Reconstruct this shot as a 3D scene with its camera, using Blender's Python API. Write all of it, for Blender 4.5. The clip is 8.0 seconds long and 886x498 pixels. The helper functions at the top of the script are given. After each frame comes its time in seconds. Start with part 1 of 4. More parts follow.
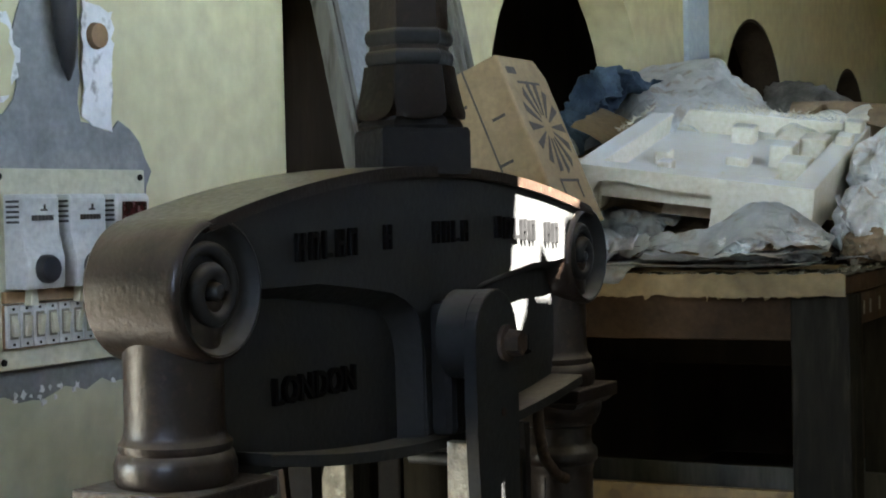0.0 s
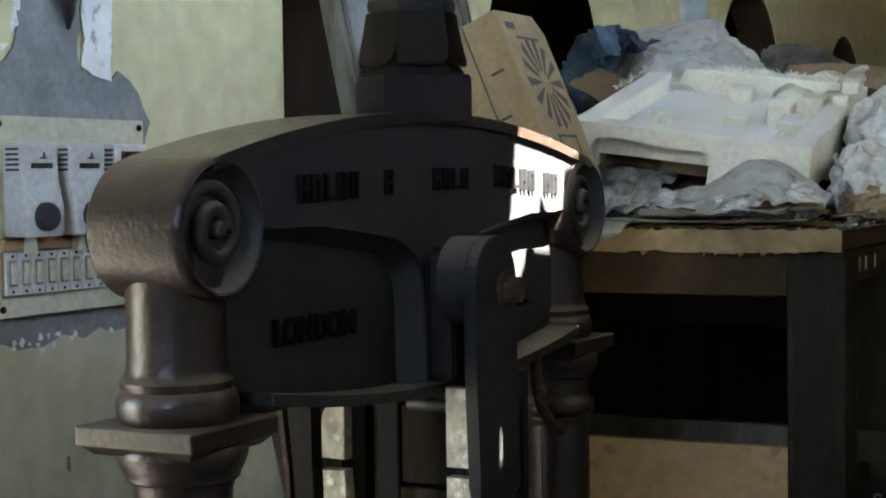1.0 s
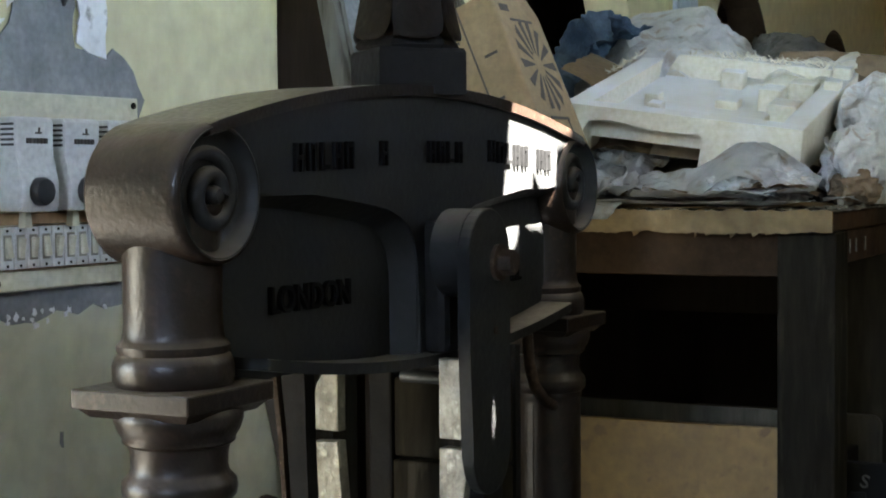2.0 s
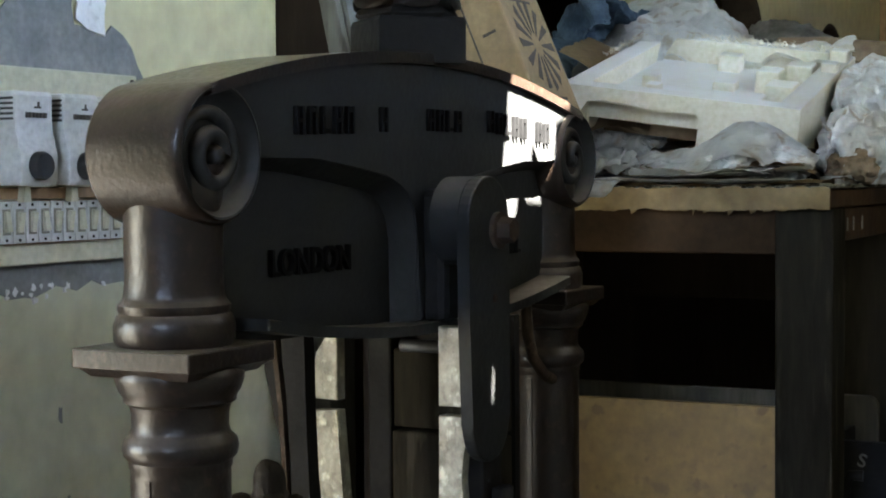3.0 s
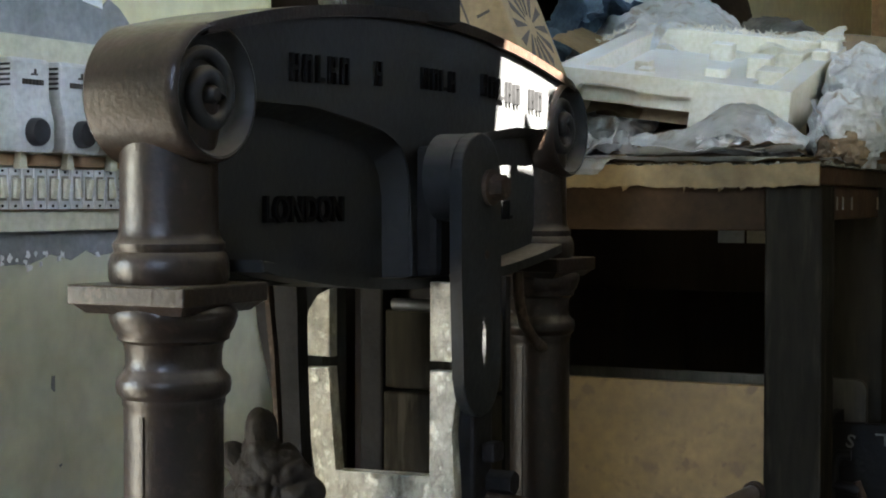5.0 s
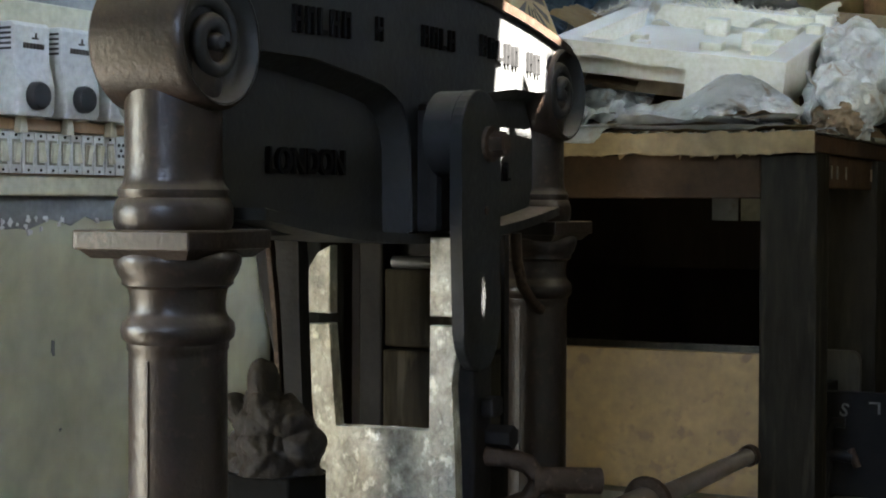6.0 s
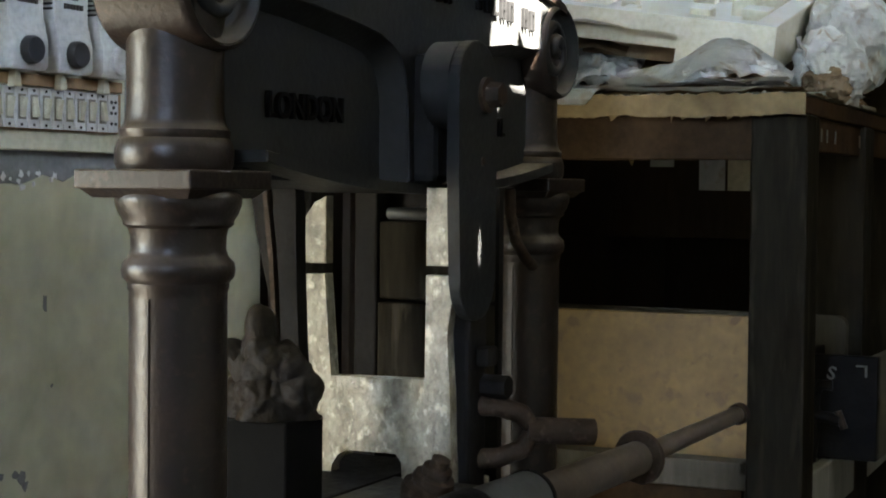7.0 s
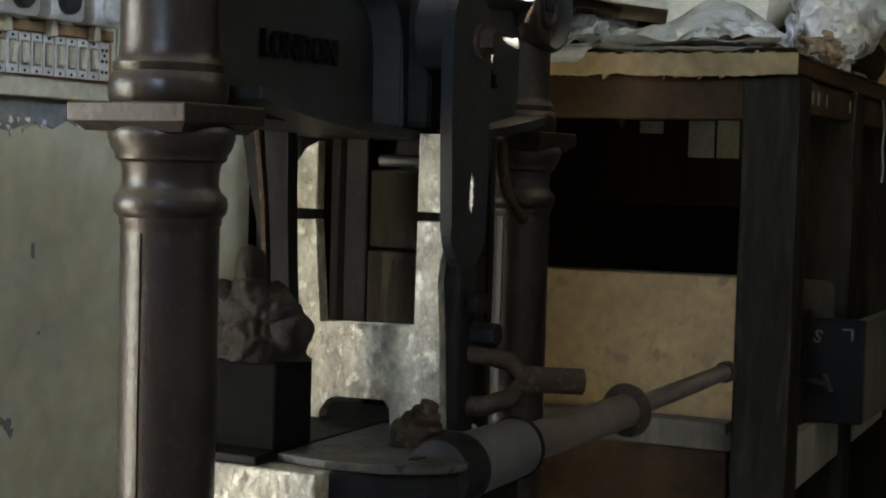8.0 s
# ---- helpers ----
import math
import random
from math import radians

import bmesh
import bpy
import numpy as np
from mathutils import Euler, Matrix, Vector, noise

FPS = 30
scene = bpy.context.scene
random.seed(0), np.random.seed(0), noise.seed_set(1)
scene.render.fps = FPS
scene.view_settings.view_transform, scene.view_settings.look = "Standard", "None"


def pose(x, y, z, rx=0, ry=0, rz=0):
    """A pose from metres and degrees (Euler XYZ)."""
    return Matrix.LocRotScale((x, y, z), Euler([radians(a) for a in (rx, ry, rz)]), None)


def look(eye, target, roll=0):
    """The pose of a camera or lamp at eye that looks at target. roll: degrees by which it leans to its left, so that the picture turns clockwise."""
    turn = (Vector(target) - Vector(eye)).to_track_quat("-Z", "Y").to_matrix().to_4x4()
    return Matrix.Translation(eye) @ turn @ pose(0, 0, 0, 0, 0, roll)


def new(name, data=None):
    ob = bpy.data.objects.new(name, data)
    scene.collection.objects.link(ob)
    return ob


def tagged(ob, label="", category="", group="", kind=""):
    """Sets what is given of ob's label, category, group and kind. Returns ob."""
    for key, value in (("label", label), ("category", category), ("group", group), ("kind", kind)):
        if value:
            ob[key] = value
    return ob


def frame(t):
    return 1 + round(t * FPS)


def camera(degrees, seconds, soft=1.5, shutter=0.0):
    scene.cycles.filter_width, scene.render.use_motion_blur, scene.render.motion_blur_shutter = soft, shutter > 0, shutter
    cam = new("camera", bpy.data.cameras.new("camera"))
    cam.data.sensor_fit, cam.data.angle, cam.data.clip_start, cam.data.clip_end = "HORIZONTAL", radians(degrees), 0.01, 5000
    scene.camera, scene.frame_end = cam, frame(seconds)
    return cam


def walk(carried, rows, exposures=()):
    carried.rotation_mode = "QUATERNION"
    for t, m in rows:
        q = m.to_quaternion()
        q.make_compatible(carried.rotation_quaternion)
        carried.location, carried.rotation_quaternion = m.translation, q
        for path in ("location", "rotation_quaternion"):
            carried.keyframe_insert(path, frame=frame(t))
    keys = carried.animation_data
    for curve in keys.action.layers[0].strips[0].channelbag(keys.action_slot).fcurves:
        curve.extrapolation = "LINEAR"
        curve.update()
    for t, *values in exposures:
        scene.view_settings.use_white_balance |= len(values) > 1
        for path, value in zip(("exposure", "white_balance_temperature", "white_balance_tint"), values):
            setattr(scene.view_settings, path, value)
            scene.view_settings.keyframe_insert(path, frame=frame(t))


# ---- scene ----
cam = camera(31.1, 8.0, soft=1.9)
PATH = [
    (0, (-1.305, -1.021, 1.397), (0.448, -0.059, 1.343), -1.3),
    (0.5, (-1.309, -1.015, 1.378), (0.443, -0.054, 1.301), -1.1),
    (1, (-1.318, -1.015, 1.364), (0.438, -0.062, 1.274), -0.8),
    (1.5, (-1.327, -1.017, 1.35), (0.433, -0.073, 1.256), -0.5),
    (3, (-1.343, -1.014, 1.283), (0.422, -0.078, 1.194), -0.4),
    (3.5, (-1.346, -1.014, 1.262), (0.423, -0.085, 1.183), -0.1),
    (4, (-1.351, -1.019, 1.244), (0.42, -0.092, 1.182), -0.1),
    (5.5, (-1.374, -1.025, 1.161), (0.397, -0.098, 1.104), 0.2),
    (6, (-1.387, -1.023, 1.133), (0.389, -0.105, 1.073), 0.2),
    (6.5, (-1.394, -1.014, 1.107), (0.387, -0.108, 1.039), 0.2),
    (7, (-1.407, -1.007, 1.083), (0.38, -0.113, 1.006), 0.6),
    (7.5, (-1.421, -1.004, 1.059), (0.37, -0.12, 0.973), 1.0),
    (8, (-1.41, -0.998, 1.038), (0.385, -0.123, 0.935), 1.6),
]
walk(cam, [(t, look(e, g, r)) for t, e, g, r in PATH], exposures=[(0.0, 6.85, 6550, 10), (4.0, 7.1, 6550, 10), (6.5, 7.12, 6700, 10), (8.0, 6.95, 6900, 10)])

# ---- world, sun, window light ----
world = bpy.data.worlds.new("sky")
scene.world = world
world.use_nodes = True
wn = world.node_tree.nodes
sky = wn.new("ShaderNodeTexSky")
sky.sky_type = "NISHITA"
sky.sun_disc = False
SUN = Vector((0.35, 0.45, -0.72)).normalized()
sky.sun_elevation = math.asin(-SUN.z)
sky.sun_rotation = math.atan2(-SUN.x, -SUN.y)
world.node_tree.links.new(sky.outputs[0], wn["Background"].inputs[0])
wn["Background"].inputs[1].default_value = 0.05

sun_data = bpy.data.lights.new("sun", "SUN")
sun_data.energy, sun_data.angle, sun_data.color = 5.0, radians(0.15), (1.0, 0.96, 0.9)
sun = new("sun", sun_data)
sun.matrix_world = look(-SUN * 8, (0, 0, 0))

sky_data = bpy.data.lights.new("window_daylight", "AREA")
sky_data.shape, sky_data.size, sky_data.size_y = "RECTANGLE", 1.0, 1.2
sky_data.energy, sky_data.color = 0.1, (1.0, 0.965, 0.8)
day = new("window_daylight", sky_data)
day.matrix_world = look((-3.02, -0.7, 2.6), (0, -0.7, 2.6))

south_data = bpy.data.lights.new("south_window_daylight", "AREA")
south_data.shape, south_data.size, south_data.size_y = "RECTANGLE", 1.2, 0.8
south_data.energy, south_data.color = 0.048, (1.0, 0.965, 0.74)
south = new("south_window_daylight", south_data)
south.matrix_world = look((1.3, -1.71, 2.55), (1.3, 0.0, 2.55))

# a narrow door standing ajar in the north wall, bright yard outside
door_data = bpy.data.lights.new("doorway_daylight", "AREA")
door_data.shape, door_data.size, door_data.size_y = "RECTANGLE", 0.5, 1.3
door_data.energy, door_data.color = 0.21, (1.0, 0.89, 0.71)
door = new("doorway_daylight", door_data)
door.matrix_world = look((-0.55, 0.97, 0.75), (-0.55, 0.0, 0.75))


# ---- materials ----
def surface(name, c1, c2, rough=0.6, metal=0.0, scale=6.0, bump=0.2, fine=60.0, speck=None, dust=None, streak=1.0, amount=0.5, spec=0.5):
    """Two-scale mottled surface; speck: colour of small worn flecks; dust: colour lying on upward faces."""
    m = bpy.data.materials.new(name)
    m.use_nodes = True
    n, l = m.node_tree.nodes, m.node_tree.links
    b = n["Principled BSDF"]
    geo = n.new("ShaderNodeTexCoord")
    info = n.new("ShaderNodeObjectInfo")
    mapn = n.new("ShaderNodeMapping")
    mapn.inputs["Scale"].default_value = (1, 1, streak)
    shift = n.new("ShaderNodeVectorMath")
    shift.operation = "ADD"
    l.new(geo.outputs["Object"], shift.inputs[0])
    wide = n.new("ShaderNodeMath")
    wide.operation = "MULTIPLY"
    wide.inputs[1].default_value = 37.0
    l.new(info.outputs["Random"], wide.inputs[0])
    l.new(wide.outputs[0], shift.inputs[1])
    l.new(shift.outputs[0], mapn.inputs[0])
    big = n.new("ShaderNodeTexNoise")
    big.inputs["Scale"].default_value = scale
    big.inputs["Detail"].default_value = 6
    big.inputs["Roughness"].default_value = 0.65
    small = n.new("ShaderNodeTexNoise")
    small.inputs["Scale"].default_value = fine
    small.inputs["Detail"].default_value = 4
    for x in (big, small):
        l.new(mapn.outputs[0], x.inputs["Vector"])
    ramp = n.new("ShaderNodeValToRGB")
    ramp.color_ramp.elements[0].position = 0.5 - amount * 0.4
    ramp.color_ramp.elements[1].position = 0.5 + amount * 0.4
    ramp.color_ramp.elements[0].color = (*c1, 1)
    ramp.color_ramp.elements[1].color = (*c2, 1)
    l.new(big.outputs[0], ramp.inputs[0])
    colour = ramp.outputs[0]
    mul = n.new("ShaderNodeMixRGB")
    mul.blend_type = "OVERLAY"
    mul.inputs[0].default_value = 0.35
    l.new(colour, mul.inputs[1])
    l.new(small.outputs[0], mul.inputs[2])
    colour = mul.outputs[0]
    if speck:
        fl = n.new("ShaderNodeTexNoise")
        fl.inputs["Scale"].default_value = fine * 0.55
        fl.inputs["Detail"].default_value = 5
        l.new(mapn.outputs[0], fl.inputs["Vector"])
        fr = n.new("ShaderNodeValToRGB")
        fr.color_ramp.elements[0].position, fr.color_ramp.elements[1].position = 0.56, 0.68
        l.new(fl.outputs[0], fr.inputs[0])
        mx = n.new("ShaderNodeMixRGB")
        mx.inputs[2].default_value = (*speck, 1)
        l.new(fr.outputs[0], mx.inputs[0])
        l.new(colour, mx.inputs[1])
        colour = mx.outputs[0]
    if dust:
        g = n.new("ShaderNodeNewGeometry")
        sx = n.new("ShaderNodeSeparateXYZ")
        l.new(g.outputs["Normal"], sx.inputs[0])
        dr = n.new("ShaderNodeMapRange")
        dr.inputs["From Min"].default_value, dr.inputs["From Max"].default_value = 0.25, 0.95
        dr.inputs["To Max"].default_value = 1.0
        l.new(sx.outputs["Z"], dr.inputs["Value"])
        dm = n.new("ShaderNodeMath")
        dm.operation = "MULTIPLY"
        l.new(dr.outputs[0], dm.inputs[0])
        l.new(big.outputs[0], dm.inputs[1])
        dk = n.new("ShaderNodeMath")
        dk.operation, dk.use_clamp = "MULTIPLY", True
        dk.inputs[1].default_value = 1.6
        l.new(dm.outputs[0], dk.inputs[0])
        mx = n.new("ShaderNodeMixRGB")
        mx.inputs[2].default_value = (*dust, 1)
        l.new(dk.outputs[0], mx.inputs[0])
        l.new(colour, mx.inputs[1])
        colour = mx.outputs[0]
    l.new(colour, b.inputs["Base Color"])
    b.inputs["Metallic"].default_value = metal
    b.inputs["Specular IOR Level"].default_value = spec
    rr = n.new("ShaderNodeMapRange")
    rr.inputs["To Min"].default_value, rr.inputs["To Max"].default_value = max(0.05, rough - 0.15), min(1.0, rough + 0.15)
    l.new(small.outputs[0], rr.inputs["Value"])
    l.new(rr.outputs[0], b.inputs["Roughness"])
    bp = n.new("ShaderNodeBump")
    bp.inputs["Strength"].default_value = bump
    bp.inputs["Distance"].default_value = 0.004
    add = n.new("ShaderNodeMath")
    add.operation = "ADD"
    l.new(big.outputs[0], add.inputs[0])
    l.new(small.outputs[0], add.inputs[1])
    l.new(add.outputs[0], bp.inputs["Height"])
    l.new(bp.outputs[0], b.inputs["Normal"])
    return m


IRON = surface("black_painted_iron", (0.0095, 0.0102, 0.0105), (0.0205, 0.0205, 0.0195), 0.52, 0.0, 7, 0.22, 90, dust=(0.14, 0.12, 0.095), spec=0.18)
BROWN_IRON = surface("worn_brown_iron", (0.005, 0.0034, 0.0025), (0.0185, 0.0112, 0.0075), 0.38, 0.0, 9, 0.2, 130, speck=(0.024, 0.0148, 0.0098), dust=(0.13, 0.106, 0.084), spec=0.3)
BARE = surface("bare_mottled_iron", (0.1, 0.094, 0.074), (0.42, 0.395, 0.31), 0.42, 0.1, 34, 1.0, 120, speck=(0.56, 0.53, 0.43), streak=0.75, amount=0.6)
DARK_IRON = surface("dark_iron", (0.006, 0.006, 0.006), (0.015, 0.0135, 0.0125), 0.6, 0.0, 12, 0.3, 90, spec=0.08)
RUST = surface("rusty_iron", (0.015, 0.0098, 0.0066), (0.05, 0.033, 0.0225), 0.65, 0.0, 24, 0.45, 120, speck=(0.075, 0.052, 0.038), spec=0.15)
DUSTY_IRON = surface("dusty_iron_plate", (0.02, 0.0185, 0.016), (0.075, 0.07, 0.058), 0.55, 0.2, 14, 0.4, 110, speck=(0.012, 0.011, 0.01), spec=0.2)
STEEL = surface("grey_steel_tube", (0.058, 0.063, 0.065), (0.115, 0.121, 0.122), 0.42, 0.3, 9, 0.12, 100)
RODM = surface("worn_bar_iron", (0.075, 0.058, 0.046), (0.135, 0.11, 0.09), 0.5, 0.2, 10, 0.15, 100)
YELLOW = surface("yellow_wall_paint", (0.5, 0.465, 0.28), (0.6, 0.565, 0.37), 0.5, 0.0, 1.3, 0.05, 18, streak=0.9)
DADO = surface("green_grey_wall_paint", (0.44, 0.45, 0.33), (0.55, 0.55, 0.41), 0.5, 0.0, 1.7, 0.05, 18, streak=0.9)
CEMENT = surface("grey_cement", (0.13, 0.14, 0.145), (0.24, 0.25, 0.25), 0.85, 0.0, 9, 0.4, 80)
WHITEWASH = surface("flaking_whitewash", (0.6, 0.61, 0.62), (0.75, 0.76, 0.77), 0.8, 0.0, 14, 0.5, 60, speck=(0.3, 0.3, 0.3))
CREAM = surface("cream_laminate", (0.44, 0.425, 0.31), (0.52, 0.5, 0.38), 0.4, 0.0, 5, 0.05, 60)
PLASTIC = surface("white_plastic", (0.42, 0.43, 0.42), (0.52, 0.52, 0.5), 0.35, 0.0, 8, 0.03, 80)
BLACKP = surface("black_plastic", (0.012, 0.012, 0.014), (0.025, 0.025, 0.028), 0.4, 0.0, 20, 0.05, 90)
TANWOOD = surface("brown_wood_strip", (0.2, 0.12, 0.06), (0.32, 0.2, 0.1), 0.6, 0.0, 12, 0.15, 90)
GREYWOOD = surface("dark_grey_wood", (0.012, 0.0104, 0.0075), (0.028, 0.0245, 0.018), 0.85, 0.0, 10, 0.35, 80, speck=(0.038, 0.033, 0.024), streak=0.15, spec=0.01)
FRAMEWOOD = surface("weathered_frame_wood", (0.07, 0.068, 0.054), (0.15, 0.145, 0.12), 0.7, 0.0, 14, 0.3, 80, speck=(0.05, 0.045, 0.035), streak=0.15)
# PALEWOOD's pattern at about a third of its brightness
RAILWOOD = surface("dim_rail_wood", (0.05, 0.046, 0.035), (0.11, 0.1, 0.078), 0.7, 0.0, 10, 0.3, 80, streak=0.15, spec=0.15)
PALEWOOD = surface("weathered_pale_wood", (0.15, 0.145, 0.115), (0.3, 0.285, 0.235), 0.75, 0.0, 10, 0.3, 80, streak=0.15)
TABLEWOOD = surface("stained_table_wood", (0.018, 0.0115, 0.007), (0.072, 0.042, 0.022), 0.65, 0.0, 5, 0.3, 70, spec=0.05)
PLY = surface("yellow_plywood", (0.12, 0.073, 0.023), (0.225, 0.146, 0.05), 0.55, 0.0, 4, 0.15, 50, speck=(0.12, 0.075, 0.03))
KRAFT = surface("brown_cardboard", (0.21, 0.155, 0.08), (0.31, 0.23, 0.13), 0.75, 0.0, 6, 0.12, 70)
INK = surface("printed_dark_ink", (0.035, 0.032, 0.03), (0.07, 0.06, 0.05), 0.7, 0.0, 30, 0.05, 90)
EDGEPAPER = surface("yellowed_edge_paper", (0.09, 0.055, 0.019), (0.30, 0.22, 0.1), 0.7, 0.0, 9, 0.6, 60, amount=0.8)
# cream foam, turning cool white on upward faces
FOAM = surface("cream_and_white_foam", (0.57, 0.55, 0.45), (0.7, 0.68, 0.58), 0.8, 0.0, 5, 0.15, 90, dust=(0.7, 0.73, 0.75), amount=0.6)
CASTBLACK = surface("black_cast_letter", (0.0025, 0.0025, 0.0025), (0.006, 0.006, 0.006), 0.7, 0.0, 20, 0.1, 90, spec=0.03)
PAPER = surface("crumpled_white_paper", (0.46, 0.48, 0.49), (0.7, 0.73, 0.74), 0.7, 0.0, 5, 0.2, 45, speck=(0.44, 0.4, 0.35), amount=0.7)
BROWNPAPER = surface("brown_wrapping_paper", (0.13, 0.09, 0.055), (0.3, 0.235, 0.155), 0.7, 0.0, 6, 0.3, 60)
GAUZE = surface("grey_gauze_cloth", (0.1, 0.1, 0.095), (0.24, 0.24, 0.225), 0.9, 0.0, 14, 0.5, 140)
BLUECLOTH = surface("blue_cloth", (0.03, 0.055, 0.1), (0.15, 0.23, 0.34), 0.85, 0.0, 9, 0.3, 130)
CRUST = surface("paint_crusted_top", (0.08, 0.07, 0.05), (0.24, 0.23, 0.17), 0.8, 0.0, 35, 0.8, 120, speck=(0.36, 0.37, 0.32))
CLAY = surface("dark_clay", (0.009, 0.008, 0.007), (0.022, 0.018, 0.015), 0.6, 0.0, 25, 0.6, 90, dust=(0.03, 0.025, 0.02), spec=0.1)
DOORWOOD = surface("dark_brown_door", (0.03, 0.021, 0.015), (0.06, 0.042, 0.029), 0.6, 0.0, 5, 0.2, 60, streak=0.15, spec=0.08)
FLOORM = surface("dusty_stone_floor", (0.1, 0.09, 0.08), (0.2, 0.18, 0.155), 0.75, 0.0, 3, 0.3, 50)
PLASTER = surface("aged_lime_plaster", (0.36, 0.36, 0.33), (0.46, 0.45, 0.42), 0.7, 0.0, 1.5, 0.15, 30)
GREYPAINT = surface("grey_distempered_wall", (0.34, 0.31, 0.24), (0.44, 0.41, 0.33), 0.6, 0.0, 1.2, 0.12, 30)
PALEBLUE = surface("pale_blue_paint", (0.42, 0.52, 0.68), (0.5, 0.6, 0.74), 0.5, 0.0, 4, 0.1, 50)
CHALK = surface("chalk", (0.11, 0.11, 0.1), (0.2, 0.2, 0.18), 0.9, 0.0, 60, 0.1, 200)
REDGLASS = surface("dark_red_plastic", (0.03, 0.008, 0.008), (0.06, 0.014, 0.014), 0.25, 0.0, 20, 0.02, 60)


# ---- mesh helpers ----
origins = {}


def thing(name, at, label, category, group="", kind=""):
    e = new(name)
    e.location = at
    e.empty_display_size = 0.05
    origins[e.name] = Vector(at)
    return tagged(e, label, category, group, kind)


def part(name, bm, material, parent=None, label="", smooth=False):
    """Links a bmesh built in world coordinates as one mesh object under its thing or part."""
    bmesh.ops.recalc_face_normals(bm, faces=bm.faces)
    o = origins[parent.name] if parent else Vector()
    bmesh.ops.translate(bm, verts=bm.verts, vec=-o)
    me = bpy.data.meshes.new(name)
    bm.to_mesh(me)
    bm.free()
    me.materials.append(material)
    if smooth:
        me.shade_smooth()
        me.set_sharp_from_angle(angle=radians(38))
    ob = new(name, me)
    if parent:
        ob.parent = parent
    origins[ob.name] = o
    return tagged(ob, label) if label else ob


def solo(name, bm, material, label, category, group="", kind="", smooth=False):
    ob = part(name, bm, material, None, "", smooth)
    return tagged(ob, label, category, group, kind)


def structure(name, bm, material, label, smooth=False):
    return solo(name, bm, material, label, name.split("_")[0], "", "structure", smooth)


def box(bm, x0, x1, y0, y1, z0, z1, bevel=0.0, m=None):
    q = Matrix.LocRotScale(((x0 + x1) / 2, (y0 + y1) / 2, (z0 + z1) / 2), None, (x1 - x0, y1 - y0, z1 - z0))
    r = bmesh.ops.create_cube(bm, size=1.0, matrix=q)
    vs = r["verts"]
    if bevel:
        es = list({e for v in vs for e in v.link_edges})
        g = bmesh.ops.bevel(bm, geom=es, offset=bevel, segments=2, affect="EDGES", profile=0.5)
        vs = list({v for f in g["faces"] for v in f.verts} | {v for v in vs if v.is_valid})
        vs = list({v for v0 in vs for f in v0.link_faces for v in f.verts})
    if m is not None:
        bmesh.ops.transform(bm, matrix=m, verts=vs)
    return bm


def one_box(x0, x1, y0, y1, z0, z1, bevel=0.0, m=None):
    return box(bmesh.new(), x0, x1, y0, y1, z0, z1, bevel, m)


def cyl(bm, p0, p1, r0, r1=None, seg=24):
    p0, p1 = Vector(p0), Vector(p1)
    d = p1 - p0
    m = Matrix.Translation((p0 + p1) / 2) @ d.to_track_quat("Z", "Y").to_matrix().to_4x4()
    bmesh.ops.create_cone(bm, cap_ends=True, segments=seg, radius1=r0, radius2=r0 if r1 is None else r1, depth=d.length, matrix=m)
    return bm


def lathe(bm, profile, m, seg=32, turn=0.0):
    """profile: (radius, height) rows, turned about the local z axis of m."""
    rings = []
    for r, h in profile:
        rings.append([bm.verts.new(m @ Vector((r * math.cos(turn + 2 * math.pi * i / seg), r * math.sin(turn + 2 * math.pi * i / seg), h))) for i in range(seg)])
    for a, b in zip(rings, rings[1:]):
        for i in range(seg):
            bm.faces.new((a[i], a[(i + 1) % seg], b[(i + 1) % seg], b[i]))
    bm.faces.new(rings[0][::-1])
    bm.faces.new(rings[-1])
    return bm


def prism(bm, poly, a, b, axis="y", bevel=0.0):
    """Extrudes a polygon: (x, z) along y, (y, z) along x or (x, y) along z."""
    def at(p, h):
        return (p[0], h, p[1]) if axis == "y" else (h, p[0], p[1]) if axis == "x" else (p[0], p[1], h)
    lo = [bm.verts.new(at(p, a)) for p in poly]
    hi = [bm.verts.new(at(p, b)) for p in poly]
    fs = [bm.faces.new(lo), bm.faces.new(hi[::-1])]
    k = len(poly)
    for i in range(k):
        fs.append(bm.faces.new((lo[i], lo[(i + 1) % k], hi[(i + 1) % k], hi[i])))
    if bevel:
        es = list({e for f in fs[:2] for e in f.edges})
        bmesh.ops.bevel(bm, geom=es, offset=bevel, segments=2, affect="EDGES", profile=0.5)
    return bm


def tube(bm, pts, r, seg=14):
    pts = [Vector(p) for p in pts]
    rings = []
    side = None
    for i, p in enumerate(pts):
        d = (pts[min(i + 1, len(pts) - 1)] - pts[max(i - 1, 0)]).normalized()
        if side is None:
            side = d.orthogonal()
        side = (side - d * side.dot(d)).normalized()
        up = d.cross(side)
        rr = r[i] if isinstance(r, (list, tuple)) else r
        rings.append([bm.verts.new(p + side * rr * math.cos(2 * math.pi * k / seg) + up * rr * math.sin(2 * math.pi * k / seg)) for k in range(seg)])
    for a, b in zip(rings, rings[1:]):
        for k in range(seg):
            bm.faces.new((a[k], a[(k + 1) % seg], b[(k + 1) % seg], b[k]))
    bm.faces.new(rings[0][::-1])
    bm.faces.new(rings[-1])
    return bm


def arc(cx, cz, r, a0, a1, n):
    return [(cx + r * math.cos(radians(a0 + (a1 - a0) * i / n)), cz + r * math.sin(radians(a0 + (a1 - a0) * i / n))) for i in range(n + 1)]


